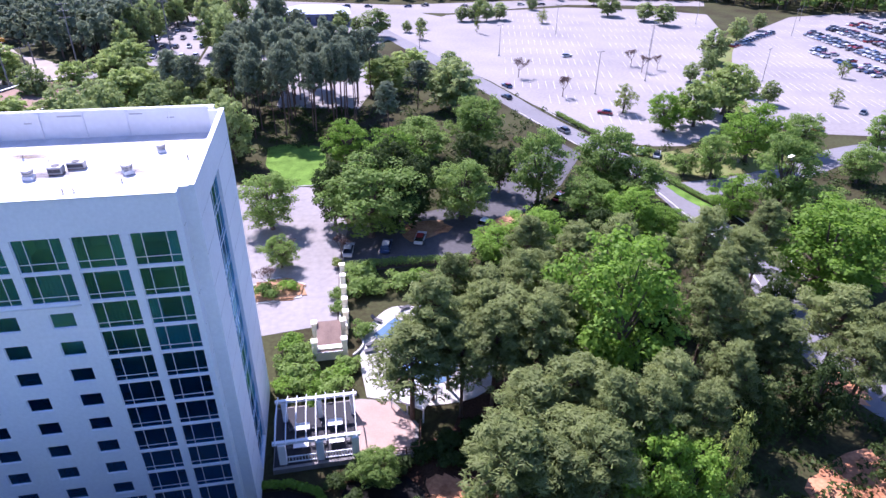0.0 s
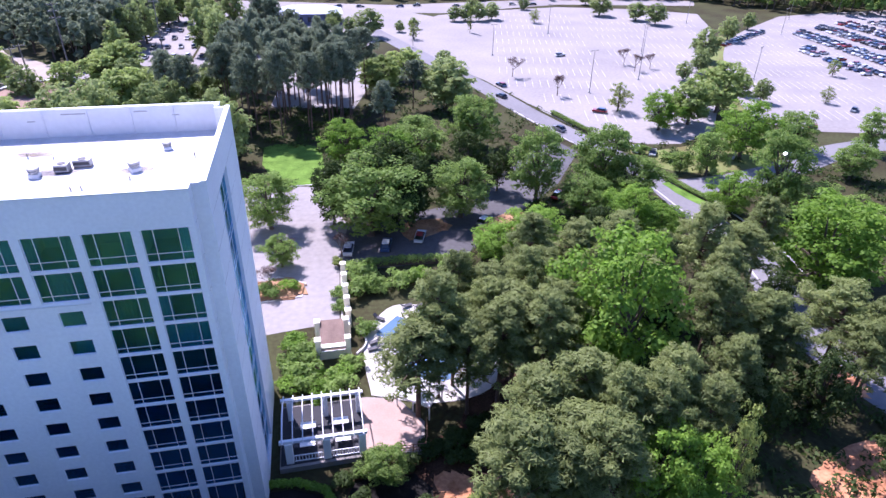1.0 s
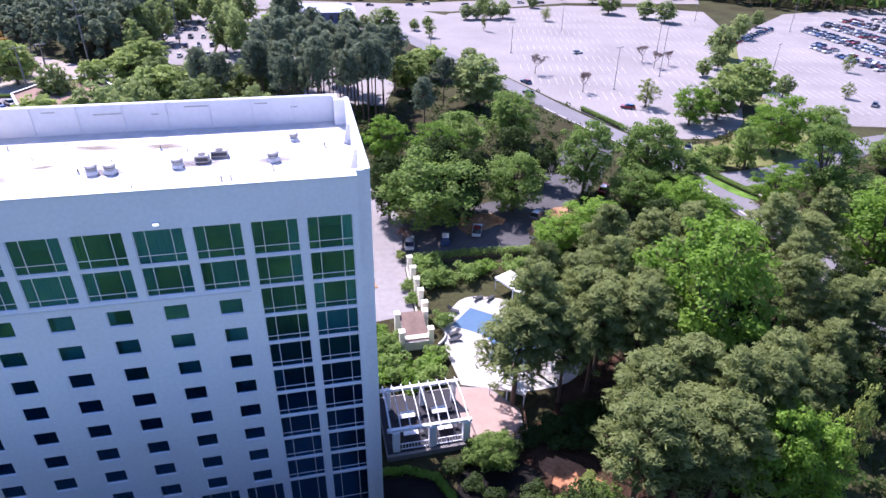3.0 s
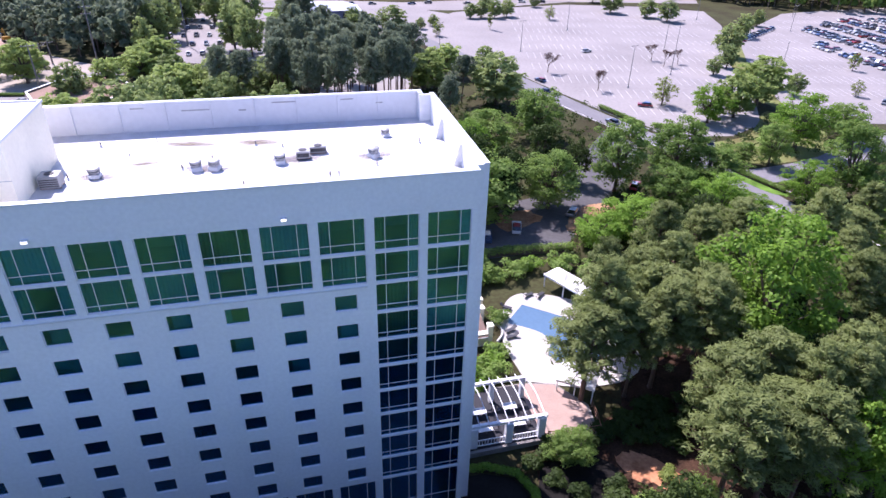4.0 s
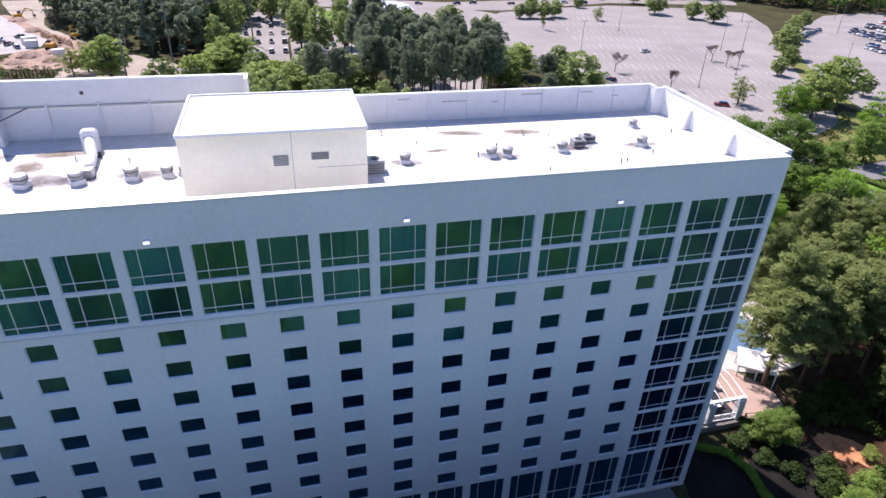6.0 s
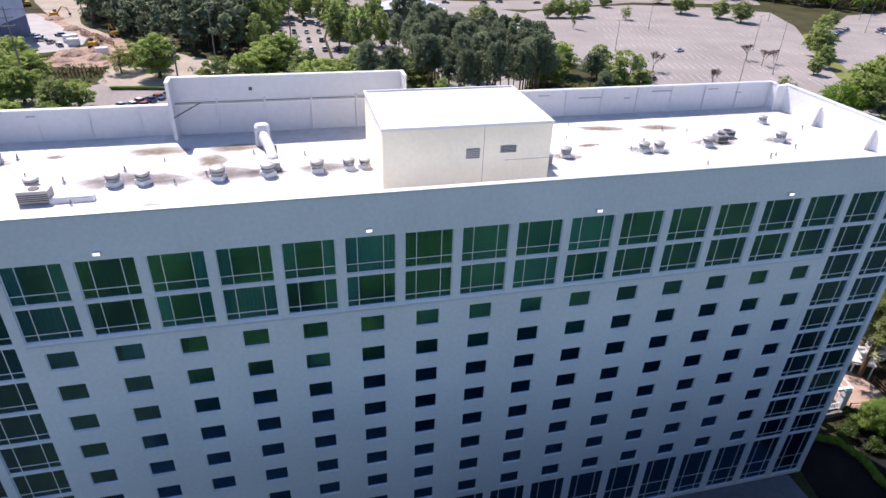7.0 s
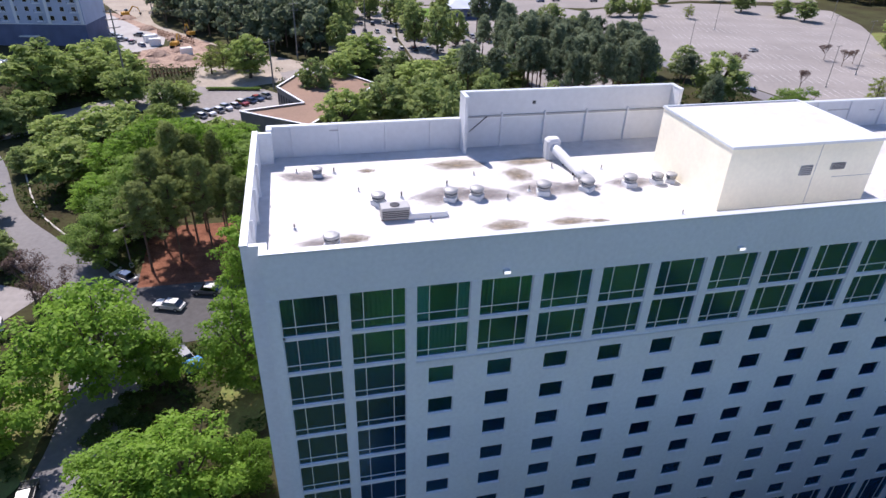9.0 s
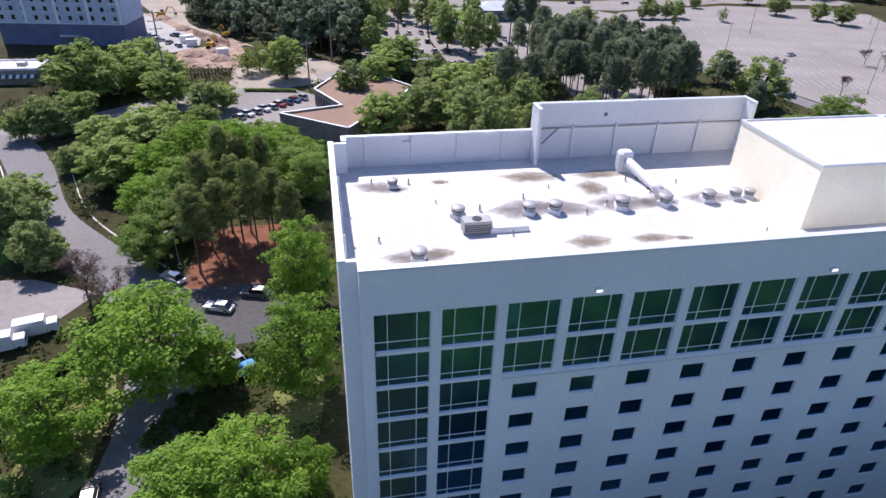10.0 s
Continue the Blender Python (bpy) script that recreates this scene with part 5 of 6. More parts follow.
for x, y, s, k in ((3.5, 24.1, 2.0, 0), (5.6, 21.4, 1.7, 0), (8.0, 20.4, 1.6, 1), (10.3, 20.8, 1.5, 1), (3.6, 19.7, 1.6, 1), (5.9, 26.5, 1.5, 0), (9.6, 18.5, 1.5, 0), (12.2, 23.0, 1.2, 0), (7.4, 17.9, 1.4, 1), (4.2, 28.3, 1.7, 1),
                   (21.0, 5.6, 1.6, 3), (23.4, 6.8, 1.7, 3), (26.0, 7.6, 1.8, 3), (28.6, 8.0, 1.7, 3), (25.2, 4.4, 1.6, 3), (28.0, 5.0, 1.8, 3), (17.8, -1.4, 1.2, 3), (14.6, -5.0, 1.2, 3), (19.6, 6.0, 1.4, 3), (27.2, 2.4, 1.5, 3), (23.2, 4.2, 1.4, 3), (17.0, -3.4, 1.4, 3), (11.6, 4.6, 1.2, 3), (9.6, 3.3, 1.2, 3), (11.4, 0.9, 1.1, 3), (13.0, -1.6, 1.2, 3), (17.4, 4.6, 1.2, 3), (12.6, 6.0, 1.0, 3), (6.2, -12.8, 1.2, 0), (14.3, 30.9, 1.2, 0), (14.3, 42.1, 1.8, 0), (15.2, 45.7, 1.9, 0),
                   (21.3, 42.8, 1.7, 0), (25.3, 43.7, 1.6, 1), (30.1, 42.5, 1.7, 0), (18.0, 41.4, 1.4, 0), (33.9, 39.7, 1.6, 0), (11.2, 37.3, 0.9, 0), (11.2, 41.2, 0.9, 0), (2.7, 44.3, 1.3, 1), (-0.4, 43.6, 1.4, 0), (11.5, 50.7, 1.3, 2), (24.0, -2.0, 1.3, 2), (28.6, -13.5, 1.7, 2),
                   (-101.6, 29.2, 1.8, 3), (-103.6, 27.0, 1.6, 3), (-100.2, 31.4, 1.7, 3), (-99.0, 27.6, 1.5, 3), (-116.8, 43.2, 1.7, 3), (-115.2, 45.0, 1.6, 3), (-118.6, 41.4, 1.5, 3), (-110.5, 49.7, 1.6, 0), (-105.9, 50.8, 1.4, 0), (-88.0, 38.2, 1.3, 1), (-86.1, 19.6, 1.3, 1), (-116.2, 42.3, 1.5, 1), (-85.3, 31.7, 1.0, 0), (-119.6, 18.8, 1.5, 2), (-116.9, 21.7, 1.2, 0), (90.8, 92.7, 1.4, 0), (95.6, 88.1, 1.3, 0)):
    m = pose(x, y, 0, 0, 0, x * 53 % 360) @ Matrix.Diagonal((s * 0.85, s * 0.85, s * 0.75, 1))
    k = SHRUBS[k]
    if k in used:
        copy_thing(k, m)
    else:
        used[k] = True
        k.matrix_basis = m
    tagged(k, group="garden shrubs")

# ---- low undergrowth between the trees ----
ug = random.Random(77)
PAVED += [[(-83, -26), (4, -26), (4, 26), (-83, 26)], [(0, 0), (33, 0), (33, 50), (0, 50)], [(-95, 118), (-52, 118), (-52, 174), (-95, 174)]]
BANDS = ((ROAD, 4.8), (LINK, 5.2), (SIDE, 5.6))
low_spots = []
for x0, x1, y0, y1, n in ((-135, -82, 5, 130, 1500), (-84, 20, 92, 200, 1500), (12, 84, -14, 60, 1300), (0, 84, 60, 165, 1200), (84, 140, 30, 112, 700), (-170, -84, 130, 215, 900)):
    for _ in range(n):
        x, y = ug.uniform(x0, x1), ug.uniform(y0, y1)
        if any(inside(x, y, q) for q in PAVED) or any(math.hypot(x - a, y - b) < w for line, w in BANDS for a, b in line):
            continue
        low_spots.append((x, y, ug.uniform(0.1, 0.5)))
# Shade between the trees is put into the leaf colour here.
whole("undergrowth", leaf_mesh("undergrowth", low_spots, [ug.uniform(0.7, 1.6) for _ in low_spots], 70000, 0.27, 0.7, 78, 0.6, 0.1, 3), LEAF_SHADED, "low undergrowth between the trees, leaves darkened for shade", "undergrowth", "stuff")

# ---- pool garden ----
area("pool_deck", smooth_line([(14.0, 17.0), (13.7, 25.5), (15.7, 32.5), (19.5, 36.8), (25.0, 35.6), (32.0, 30.1), (33.5, 23.0), (30.0, 15.5), (22.2, 14.1), (14.0, 17.0)], 4)[:-1], DECK, 0.12, "bright cream concrete pool deck", "pool deck")
POOL = smooth_line([(19.7, 34.2), (17.4, 31.9), (15.7, 29.8), (17.7, 28.3), (19.9, 26.2), (20.2, 23.9), (19.0, 21.4), (20.8, 18.5), (24.6, 17.8), (27.7, 21.4), (27.6, 26.3), (25.5, 29.2), (19.7, 34.2)], 3)[:-1]
pool = thing("swimming_pool", "free-form blue swimming pool set in a pale deck", "swimming pool", at=(0, 0, 0))
part("water", Shape().prism(POOL, 0.02, 0.124), WATERMAT, pool, "clear blue water")
ring = Shape().strip(POOL + [POOL[0]], 0.4, 0.1, 0.15)
part("pool_coping", ring, DECK, pool)


def pavilion(x, y, turn, lx, ly, h, label, tents=1):
    t = thing("cabana", label, "cabana", "pool cabanas", at=(x, y, 0.12), turn=turn)
    for a in (-1, 1):
        for b in (-1, 0, 1):
            part("post", Shape().soft(b * (lx / 2 - 0.2) - 0.08, a * (ly / 2 - 0.2) - 0.08, 0, b * (lx / 2 - 0.2) + 0.08, a * (ly / 2 - 0.2) + 0.08, h, 0.02), WHITE, t)
    for k in range(tents):
        x0 = -lx / 2 + lx / tents * k + 0.05 * (k > 0)
        x1 = -lx / 2 + lx / tents * (k + 1)
        inset = min(ly, x1 - x0) * 0.36
        p = [(x0, -ly / 2, h), (x1, -ly / 2, h), (x1, ly / 2, h), (x0, ly / 2, h), (x0 + inset, 0, h + ly * 0.3), (x1 - inset, 0, h + ly * 0.3)]
        roof = Shape().add(p + [(a, b, c - 0.06) for a, b, c in p], [(0, 1, 5, 4), (1, 2, 5), (2, 3, 4, 5), (3, 0, 4), (6, 10, 11, 7), (7, 11, 8), (8, 11, 10, 9), (9, 10, 6), (0, 6, 7, 1), (1, 7, 8, 2), (2, 8, 9, 3), (3, 9, 6, 0)])
        part("canvas_roof", roof, CANVAS, t, "white canvas hip roof")
    part("valance", Shape().box(-lx / 2, -ly / 2 - 0.03, h - 0.3, lx / 2, -ly / 2 + 0.0, h).box(-lx / 2, ly / 2, h - 0.3, lx / 2, ly / 2 + 0.03, h), CANVAS, t)


pavilion(28.3, 35.2, -64, 8.4, 3.6, 2.5, "open white canvas cabana with twin peaks beside the pool", 2)
pavilion(20.0, 14.1, -36, 5.0, 4.2, 2.6, "small white canvas canopy by the terrace")
lounger = thing("sun_lounger", "dark framed sun lounger on the pool deck", "lounger", "pool loungers", at=(15.6, 27.8, 0.12), turn=20)
for a in (-0.25, 0.25):
    for b in (-0.8, 0.7):
        part("leg", Shape().box(b - 0.03, a - 0.03, 0, b + 0.03, a + 0.03, 0.3), DARKMETAL, lounger)
part("bed", Shape().soft(-0.95, -0.32, 0.3, 0.4, 0.32, 0.38, 0.02), DARKMETAL, lounger)
part("backrest", Shape().add([(0.4, -0.32, 0.3), (0.4, 0.32, 0.3), (1.0, 0.32, 0.75), (1.0, -0.32, 0.75), (0.38, -0.32, 0.38), (0.38, 0.32, 0.38), (0.96, 0.32, 0.82), (0.96, -0.32, 0.82)], [(0, 1, 2, 3), (7, 6, 5, 4), (0, 4, 5, 1), (1, 5, 6, 2), (2, 6, 7, 3), (3, 7, 4, 0)]), DARKMETAL, lounger)
for x, y, a in ((15.3, 26.3, 10), (21.5, 36.0, 200), (23.4, 35.6, 215), (16.8, 33.5, 140), (29.4, 27.3, -60)):
    copy_thing(lounger, pose(x, y, 0.12, 0, 0, a))

# gate house and colonnade
gate = thing("gate_house", "low brown-roofed service shed between white piers", "shed", at=(9.5, 28.1, 0))
part("shed_wall", Shape().box(-1.7, -2.6, 0, 1.7, 2.6, 2.1), CREAM, gate)
part("shed_roof", Shape().add([(-1.75, -2.9, 1.7), (1.75, -2.9, 1.7), (1.75, 2.7, 2.9), (-1.75, 2.7, 2.9), (-1.75, -2.9, 1.85), (1.75, -2.9, 1.85), (1.75, 2.7, 3.05), (-1.75, 2.7, 3.05)], [(3, 2, 1, 0), (4, 5, 6, 7), (0, 1, 5, 4), (1, 2, 6, 5), (2, 3, 7, 6), (3, 0, 4, 7)]), SHINGLE, gate, "brown shingle lean-to roof")
part("gutter", Shape().box(-1.75, -3.0, 1.66, 1.75, -2.9, 1.8), ALU, gate)
for x in (-2.1, 2.1):
    for y in (-2.2, 2.2):
        part("pier", Shape().soft(x - 0.38, y - 0.45, 0, x + 0.38, y + 0.45, 3.3, 0.05), CREAM, gate)
        part("pier_cap", Shape().soft(x - 0.46, y - 0.53, 3.3, x + 0.46, y + 0.53, 3.45, 0.04), CREAM, gate)
col = thing("garden_wall", "cream garden wall with tall square piers", "wall", at=(12.1, 31.7, 0))
part("wall_panel", Shape().box(-0.15, -0.8, 0, 0.15, 16.0, 1.7), CREAM, col)
for y in (1.2, 4.6, 8.0, 11.4, 14.8):
    part("pier", Shape().soft(-0.42, y - 0.42, 0, 0.42, y + 0.42, 3.0, 0.05), CREAM, col)
    part("pier_cap", Shape().soft(-0.5, y - 0.5, 3.0, 0.5, y + 0.5, 3.15, 0.04), CREAM, col)
loop = smooth_line([(12.7, 25.5), (14.1, 27.2), (14.3, 29.1), (13.6, 31.0)], 6)
whole("planter_wall", Shape().strip(loop, 0.25, 0.0, 0.55), CONCRETE, "curved low planter wall beside the deck", "wall")

# terrace and pergola beside the hotel
ter = thing("terrace", "raised pink paved terrace with retaining wall", "terrace", at=(1.05, 2.55, 0))
part("terrace_base", Shape().prism([(1.4, 3.6), (11.4, 3.8), (18.2, 3.4), (19.0, 8.0), (16.2, 12.6), (12.2, 13.6), (1.4, 13.6)], 0, 0.72), GREYWALL, ter)
part("paving", Shape().prism([(11.3, 4.2), (17.8, 3.8), (18.6, 8.0), (16.0, 12.4), (12.2, 13.4), (11.3, 13.4)], 0.72, 0.76), PINKSTONE, ter, "pink terrace paving")
part("paving", Shape().prism([(1.5, 4.0), (11.3, 4.2), (11.3, 13.4), (1.5, 13.4)], 0.72, 0.755), PERGOLAFLOOR, ter, "dark pergola floor")
rail = thing("terrace_railing", "brown wooden railing along the terrace edge", "railing", at=(0.8, 1.0, 0.76))
line = [(12, 5.5), (13.7, 5.3), (15.4, 5.2), (17.1, 5.1), (18.6, 5.1), (19.1, 7), (19.4, 9.1)]
for x, y in line:
    part("post", Shape().box(x - 0.07, y - 0.07, 0, x + 0.07, y + 0.07, 1.1), WOOD, rail)
for (x1, y1), (x2, y2) in zip(line, line[1:]):
    for z in (0.12, 0.55, 1.02):
        part("rail", Shape().tube([(x1, y1, z), (x2, y2, z)], [0.045, 0.045], 6), WOOD, rail)
perg = thing("pergola", "white timber pergola with arched rafters on square columns", "pergola", at=(1.05, 2.55, 0.755))
for x in (2.6, 6.9, 11.0):
    part("column", Shape().soft(x - 0.42, 4.2, 0, x + 0.42, 5.0, 3.0, 0.05), WHITE, perg)
    part("column", Shape().soft(x - 0.3, 11.0, 0, x + 0.3, 11.6, 3.0, 0.05), WHITE, perg)
for y in (4.6, 11.3):
    part("beam", Shape().box(1.6, y - 0.2, 3.0, 11.6, y + 0.2, 3.35), WHITE, perg)
for i in range(9):
    x = 2.0 + i * 1.15
    pts = [(x, 4.0 + k * 0.98, 3.4 + 0.75 * math.sin(math.pi * k / 8) * 0.9) for k in range(9)]
    part("rafter", Shape().tube(pts, [0.06] * 9, 6), WHITE, perg)
for x in (1.9, 11.2):
    part("purlin", Shape().tube([(x, 4.2, 3.3), (x, 7.7, 4.05), (x, 11.6, 3.3)], [0.06] * 3, 6), WHITE, perg)
for x0, x1 in ((3.1, 6.4), (7.4, 10.5)):
    part("balustrade", Shape().box(x0, 4.35, 0.1, x1, 4.45, 0.18).box(x0, 4.35, 0.95, x1, 4.45, 1.05), WHITE, perg)
    for i in range(9):
        x = x0 + 0.2 + i * (x1 - x0 - 0.4) / 8
        part("baluster", Shape().box(x - 0.035, 4.37, 0.18, x + 0.035, 4.43, 0.95), WHITE, perg)
table = thing("garden_table", "white garden table beneath the pergola", "table", "pergola tables", at=(5.65, 8.95, 0.755))
part("tabletop", Shape().soft(-0.9, -0.55, 0.7, 0.9, 0.55, 0.75, 0.02), CANVAS, table)
part("pedestal", Shape().turned([(0.35, 0.0), (0.1, 0.08), (0.08, 0.7)], 10), DARKMETAL, table)
for x, y in ((8.8, 6.5), (4.7, 9.2), (8.7, 9.3)):
    copy_thing(table, pose(x + 1.05, y + 2.55, 0.755))
chair = thing("garden_chair", "dark metal garden chair at a white table", "chair", "pergola chairs", at=(4.25, 8.95, 0.755))
part("seat", Shape().soft(-0.24, -0.24, 0.42, 0.24, 0.24, 0.46, 0.02), DARKMETAL, chair)
part("backrest", Shape().box(-0.26, -0.22, 0.46, -0.22, 0.22, 0.95), DARKMETAL, chair)
for a in (-0.2, 0.2):
    for b in (-0.2, 0.2):
        part("leg", Shape().box(a - 0.02, b - 0.02, 0, a + 0.02, b + 0.02, 0.42), DARKMETAL, chair)
for x, y, a in ((6.0, 6.4, 180), (7.4, 6.5, 0), (10.2, 6.5, 180), (3.3, 9.2, 0), (6.1, 9.2, 180), (7.3, 9.3, 0), (10.1, 9.3, 180)):
    copy_thing(chair, pose(x + 1.05, y + 2.55, 0.755, 0, 0, a))

# ---- street lamps and power poles ----


def lamp(x, y, h, turn):
    t = thing("street_lamp", "tall slim grey car park lamp post", "lamp post", "car park lamps", at=(x, y, 0), turn=turn)
    part("foot", Shape().turned([(0.35, 0.0), (0.35, 0.7), (0.3, 0.75)], 12), CONCRETE, t)
    part("pole", Shape().tube([(0, 0, 0.7), (0, 0, h)], [0.13, 0.07], 8), POLEMETAL, t)
    for s in (-1, 1):
        part("arm", Shape().tube([(0, 0, h - 0.1), (s * 0.9, 0, h)], [0.05, 0.05], 6), POLEMETAL, t)
        part("head", Shape().soft(s * 1.2 - 0.35, -0.2, h - 0.08, s * 1.2 + 0.35, 0.2, h + 0.12, 0.04), POLEMETAL, t)


for x, y, h, a in ((99.6, 146.9, 13.9, 20), (123.9, 160, 19, 10), (166.9, 154.8, 11.5, 40), (113, 85.7, 9.3, 0), (144, 197.7, 14, 20), (81.4, 203, 12, 20), (119.1, 242.1, 13, 15), (200.6, 259.8, 13, 30), (232.1, 227.4, 12, 30), (263.2, 263.1, 12, 30), (51.4, 219.5, 9, 0), (-107.4, 66.2, 7.5, 50)):
    lamp(x, y, h, a)


def power_pole(x, y, h, arms):
    t = thing("power_pole", "tall weathered utility pole with crossarms", "utility pole", "utility poles", at=(x, y, 0), turn=25)
    part("mast", Shape().tube([(0, 0, 0), (0, 0, h)], [0.32, 0.16], 8), POLEMETAL, t)
    for i in range(arms):
        z = h - 0.8 - i * 2.2
        part("crossarm", Shape().box(-1.8, -0.1, z, 1.8, 0.1, z + 0.2), POLEMETAL, t)
        for s in (-1.6, 1.6):
            part("insulator", Shape().turned([(0.05, 0.2), (0.12, 0.3), (0.05, 0.5)], 8, (s, 0, z)), GALV, t)


POLES = [(-127.4, 168.9, 24, 3), (-77.0, 204.7, 22, 3), (-85.1, 167.9, 15, 1), (-61.6, 233.1, 22, 2), (-49.4, 230, 21, 2), (-141.1, 295, 11, 1), (-92, 206.6, 8, 1), (-93.4, 202, 8, 1)]
for p in POLES:
    power_pole(*p)
wires = Shape()
for (x1, y1, h1, _), (x2, y2, h2, _) in ((POLES[0], POLES[1]), (POLES[1], POLES[3])):
    for o in (-1.5, 1.5):
        pts = [(x1 + (x2 - x1) * k / 10 + o, y1 + (y2 - y1) * k / 10, h1 - 0.6 + (h2 - h1) * k / 10 - 1.6 * math.sin(math.pi * k / 10)) for k in range(11)]
        wires.tube(pts, [0.03] * 11, 4)
whole("power_line", wires, DARKMETAL, "thin sagging power cables between poles", "cable", "structure")

# ---- buildings round about ----
low = thing("low_building", "low office with brown flat roof and white-edged parapet", "building", at=(0, 0, 0))
PLAN = [(-92.7, 131.5), (-76.4, 136.5), (-83.6, 152.5), (-78.2, 164.0), (-65.4, 168.5), (-55.0, 152.5), (-59.4, 143.6), (-75.7, 118.3)]
part("wall", Shape().prism(PLAN, 0, 4.6), GREYWALL, low)
part("flat_roof", Shape().prism(PLAN, 4.6, 4.64), BROWNROOF, low)
for p0, p1 in zip(PLAN, PLAN[1:] + PLAN[:1]):
    para = part("parapet", Shape().strip([p0, p1], 0.45, 4.6, 5.1), GREYWALL, low)
    part("parapet_cap", Shape().strip([p0, p1], 0.6, 5.1, 5.2), ALU, para)
for i in range(10):
    t = (i + 0.5) / 10
    x, y = PLAN[1][0] + (PLAN[2][0] - PLAN[1][0]) * t, PLAN[1][1] + (PLAN[2][1] - PLAN[1][1]) * t
    w = part("window", Shape().soft(-0.35, -0.04, 1.0, 0.35, 0.05, 3.4, 0.02), DARKMETAL, low)
    w.matrix_basis = pose(x - 0.03, y - 0.02, 0, 0, 0, 125)

apt = thing("apartment_block", "blue-grey apartment block on a dark podium", "apartment building", at=(-153.0, 232.5, 0), turn=-8)
part("podium", Shape().box(-46, 0, 0, 0, 20, 7.6), PODIUM, apt)
part("wall", Shape().box(-46, 0.6, 7.6, 0, 20, 31.6), SLATE, apt)
part("roof_edge", Shape().box(-46.3, 0.3, 31.6, 0.3, 20.3, 32.2), ALU, apt)
part("band", Shape().box(-46, 0.45, 7.6, 0, 0.6, 7.9), ALU, apt)
part("canopy", Shape().soft(-24, -1.4, 3.4, -17, 0, 3.8, 0.05), ALU, apt)
for f in range(7):
    z = 9.0 + f * 3.2
    for c in range(11):
        x = -44 + c * 4.1
        if c % 3 == 1:
            bl = part("balcony", Shape().box(x - 1.3, -0.7, z - 0.35, x + 1.3, 0.6, z - 0.2), WHITE, apt)
            part("balcony_rail", Shape().box(x - 1.3, -0.7, z + 0.75, x + 1.3, -0.64, z + 0.82).box(x - 1.3, -0.7, z - 0.2, x - 1.24, -0.64, z + 0.75).box(x + 1.24, -0.7, z - 0.2, x + 1.3, -0.64, z + 0.75), DARKMETAL, bl)
        w = part("window", Shape().soft(x - 0.75, 0.52, z, x + 0.75, 0.6, z + 1.7, 0.03), ALU, apt)
        part("pane", Shape().box(x - 0.66, 0.505, z + 0.08, x + 0.66, 0.52, z + 1.62), CARGLASS, w)
for c in range(4):
    part("pilaster", Shape().box(-36 + c * 11.5, 0.3, 7.9, -35 + c * 11.5, 0.6, 31.6), WHITE, apt)

rest = thing("restaurant", "low restaurant with white roof and striped awning", "restaurant", at=(-172.4, 187.9, 0))
part("wall", Shape().box(-10, -5.5, 0, 5.2, 6, 4.4), GREYWALL, rest)
part("flat_roof", Shape().box(-10, -5.5, 4.4, 5.2, 6, 4.5), MEMBRANE, rest)
part("parapet", Shape().box(-10.1, -5.6, 4.4, 5.3, -5.3, 5.0).box(-10.1, 5.8, 4.4, 5.3, 6.1, 5.0).box(5.0, -5.3, 4.4, 5.3, 5.8, 5.0).box(-10.1, -5.3, 4.4, -9.8, 5.8, 5.0), WHITE, rest)
part("roof_unit", Shape().soft(-2, -1, 4.5, 0.5, 1.2, 5.6, 0.06), GALV, rest)
for i in range(15):
    x = -10 + i
    part("awning_stripe", Shape().add([(x, -5.6, 3.1), (x + 1, -5.6, 3.1), (x + 1, -6.8, 2.3), (x, -6.8, 2.3), (x, -5.6, 3.04), (x + 1, -5.6, 3.04), (x + 1, -6.8, 2.24), (x, -6.8, 2.24)], [(3, 2, 1, 0), (4, 5, 6, 7), (0, 1, 5, 4), (1, 2, 6, 5), (2, 3, 7, 6), (3, 0, 4, 7)]), CANVAS if i % 2 else AWNING_DARK, rest)

far = thing("far_office", "dark brick building with low hipped roof behind a lawn", "building", at=(10, 283, 0))
part("wall", Shape().box(-15, -8, 0, 15, 8, 5), PODIUM, far)
part("hip_roof", Shape().add([(-16, -9, 5), (16, -9, 5), (16, 9, 5), (-16, 9, 5), (-8, 0, 8), (8, 0, 8)], [(0, 1, 5, 4), (1, 2, 5), (2, 3, 4, 5), (3, 0, 4), (3, 2, 1, 0)]), SLATE, far)
for i in range(7):
    part("window", Shape().soft(-13 + i * 4, -8.08, 1.2, -11.4 + i * 4, -8, 3.6, 0.03), DARKMETAL, far)

# building site: timber fence, spoil heaps, machines and sheds
def shoring(x, y, turn, n):
    t = thing("timber_shoring", "row of timber shoring boards at the site edge", "shoring", "timber shoring", at=(x, y, 0), turn=turn)
    part("waler", Shape().box(0, -0.1, 0.9, n * 1.1, 0.0, 1.15), WOOD, t)
    for i in range(n):
        part("board", Shape().box(i * 1.1, -0.25, 0, i * 1.1 + 0.35, -0.1, 2.4 + 0.3 * math.sin(i * 2.1)), WOOD, t)


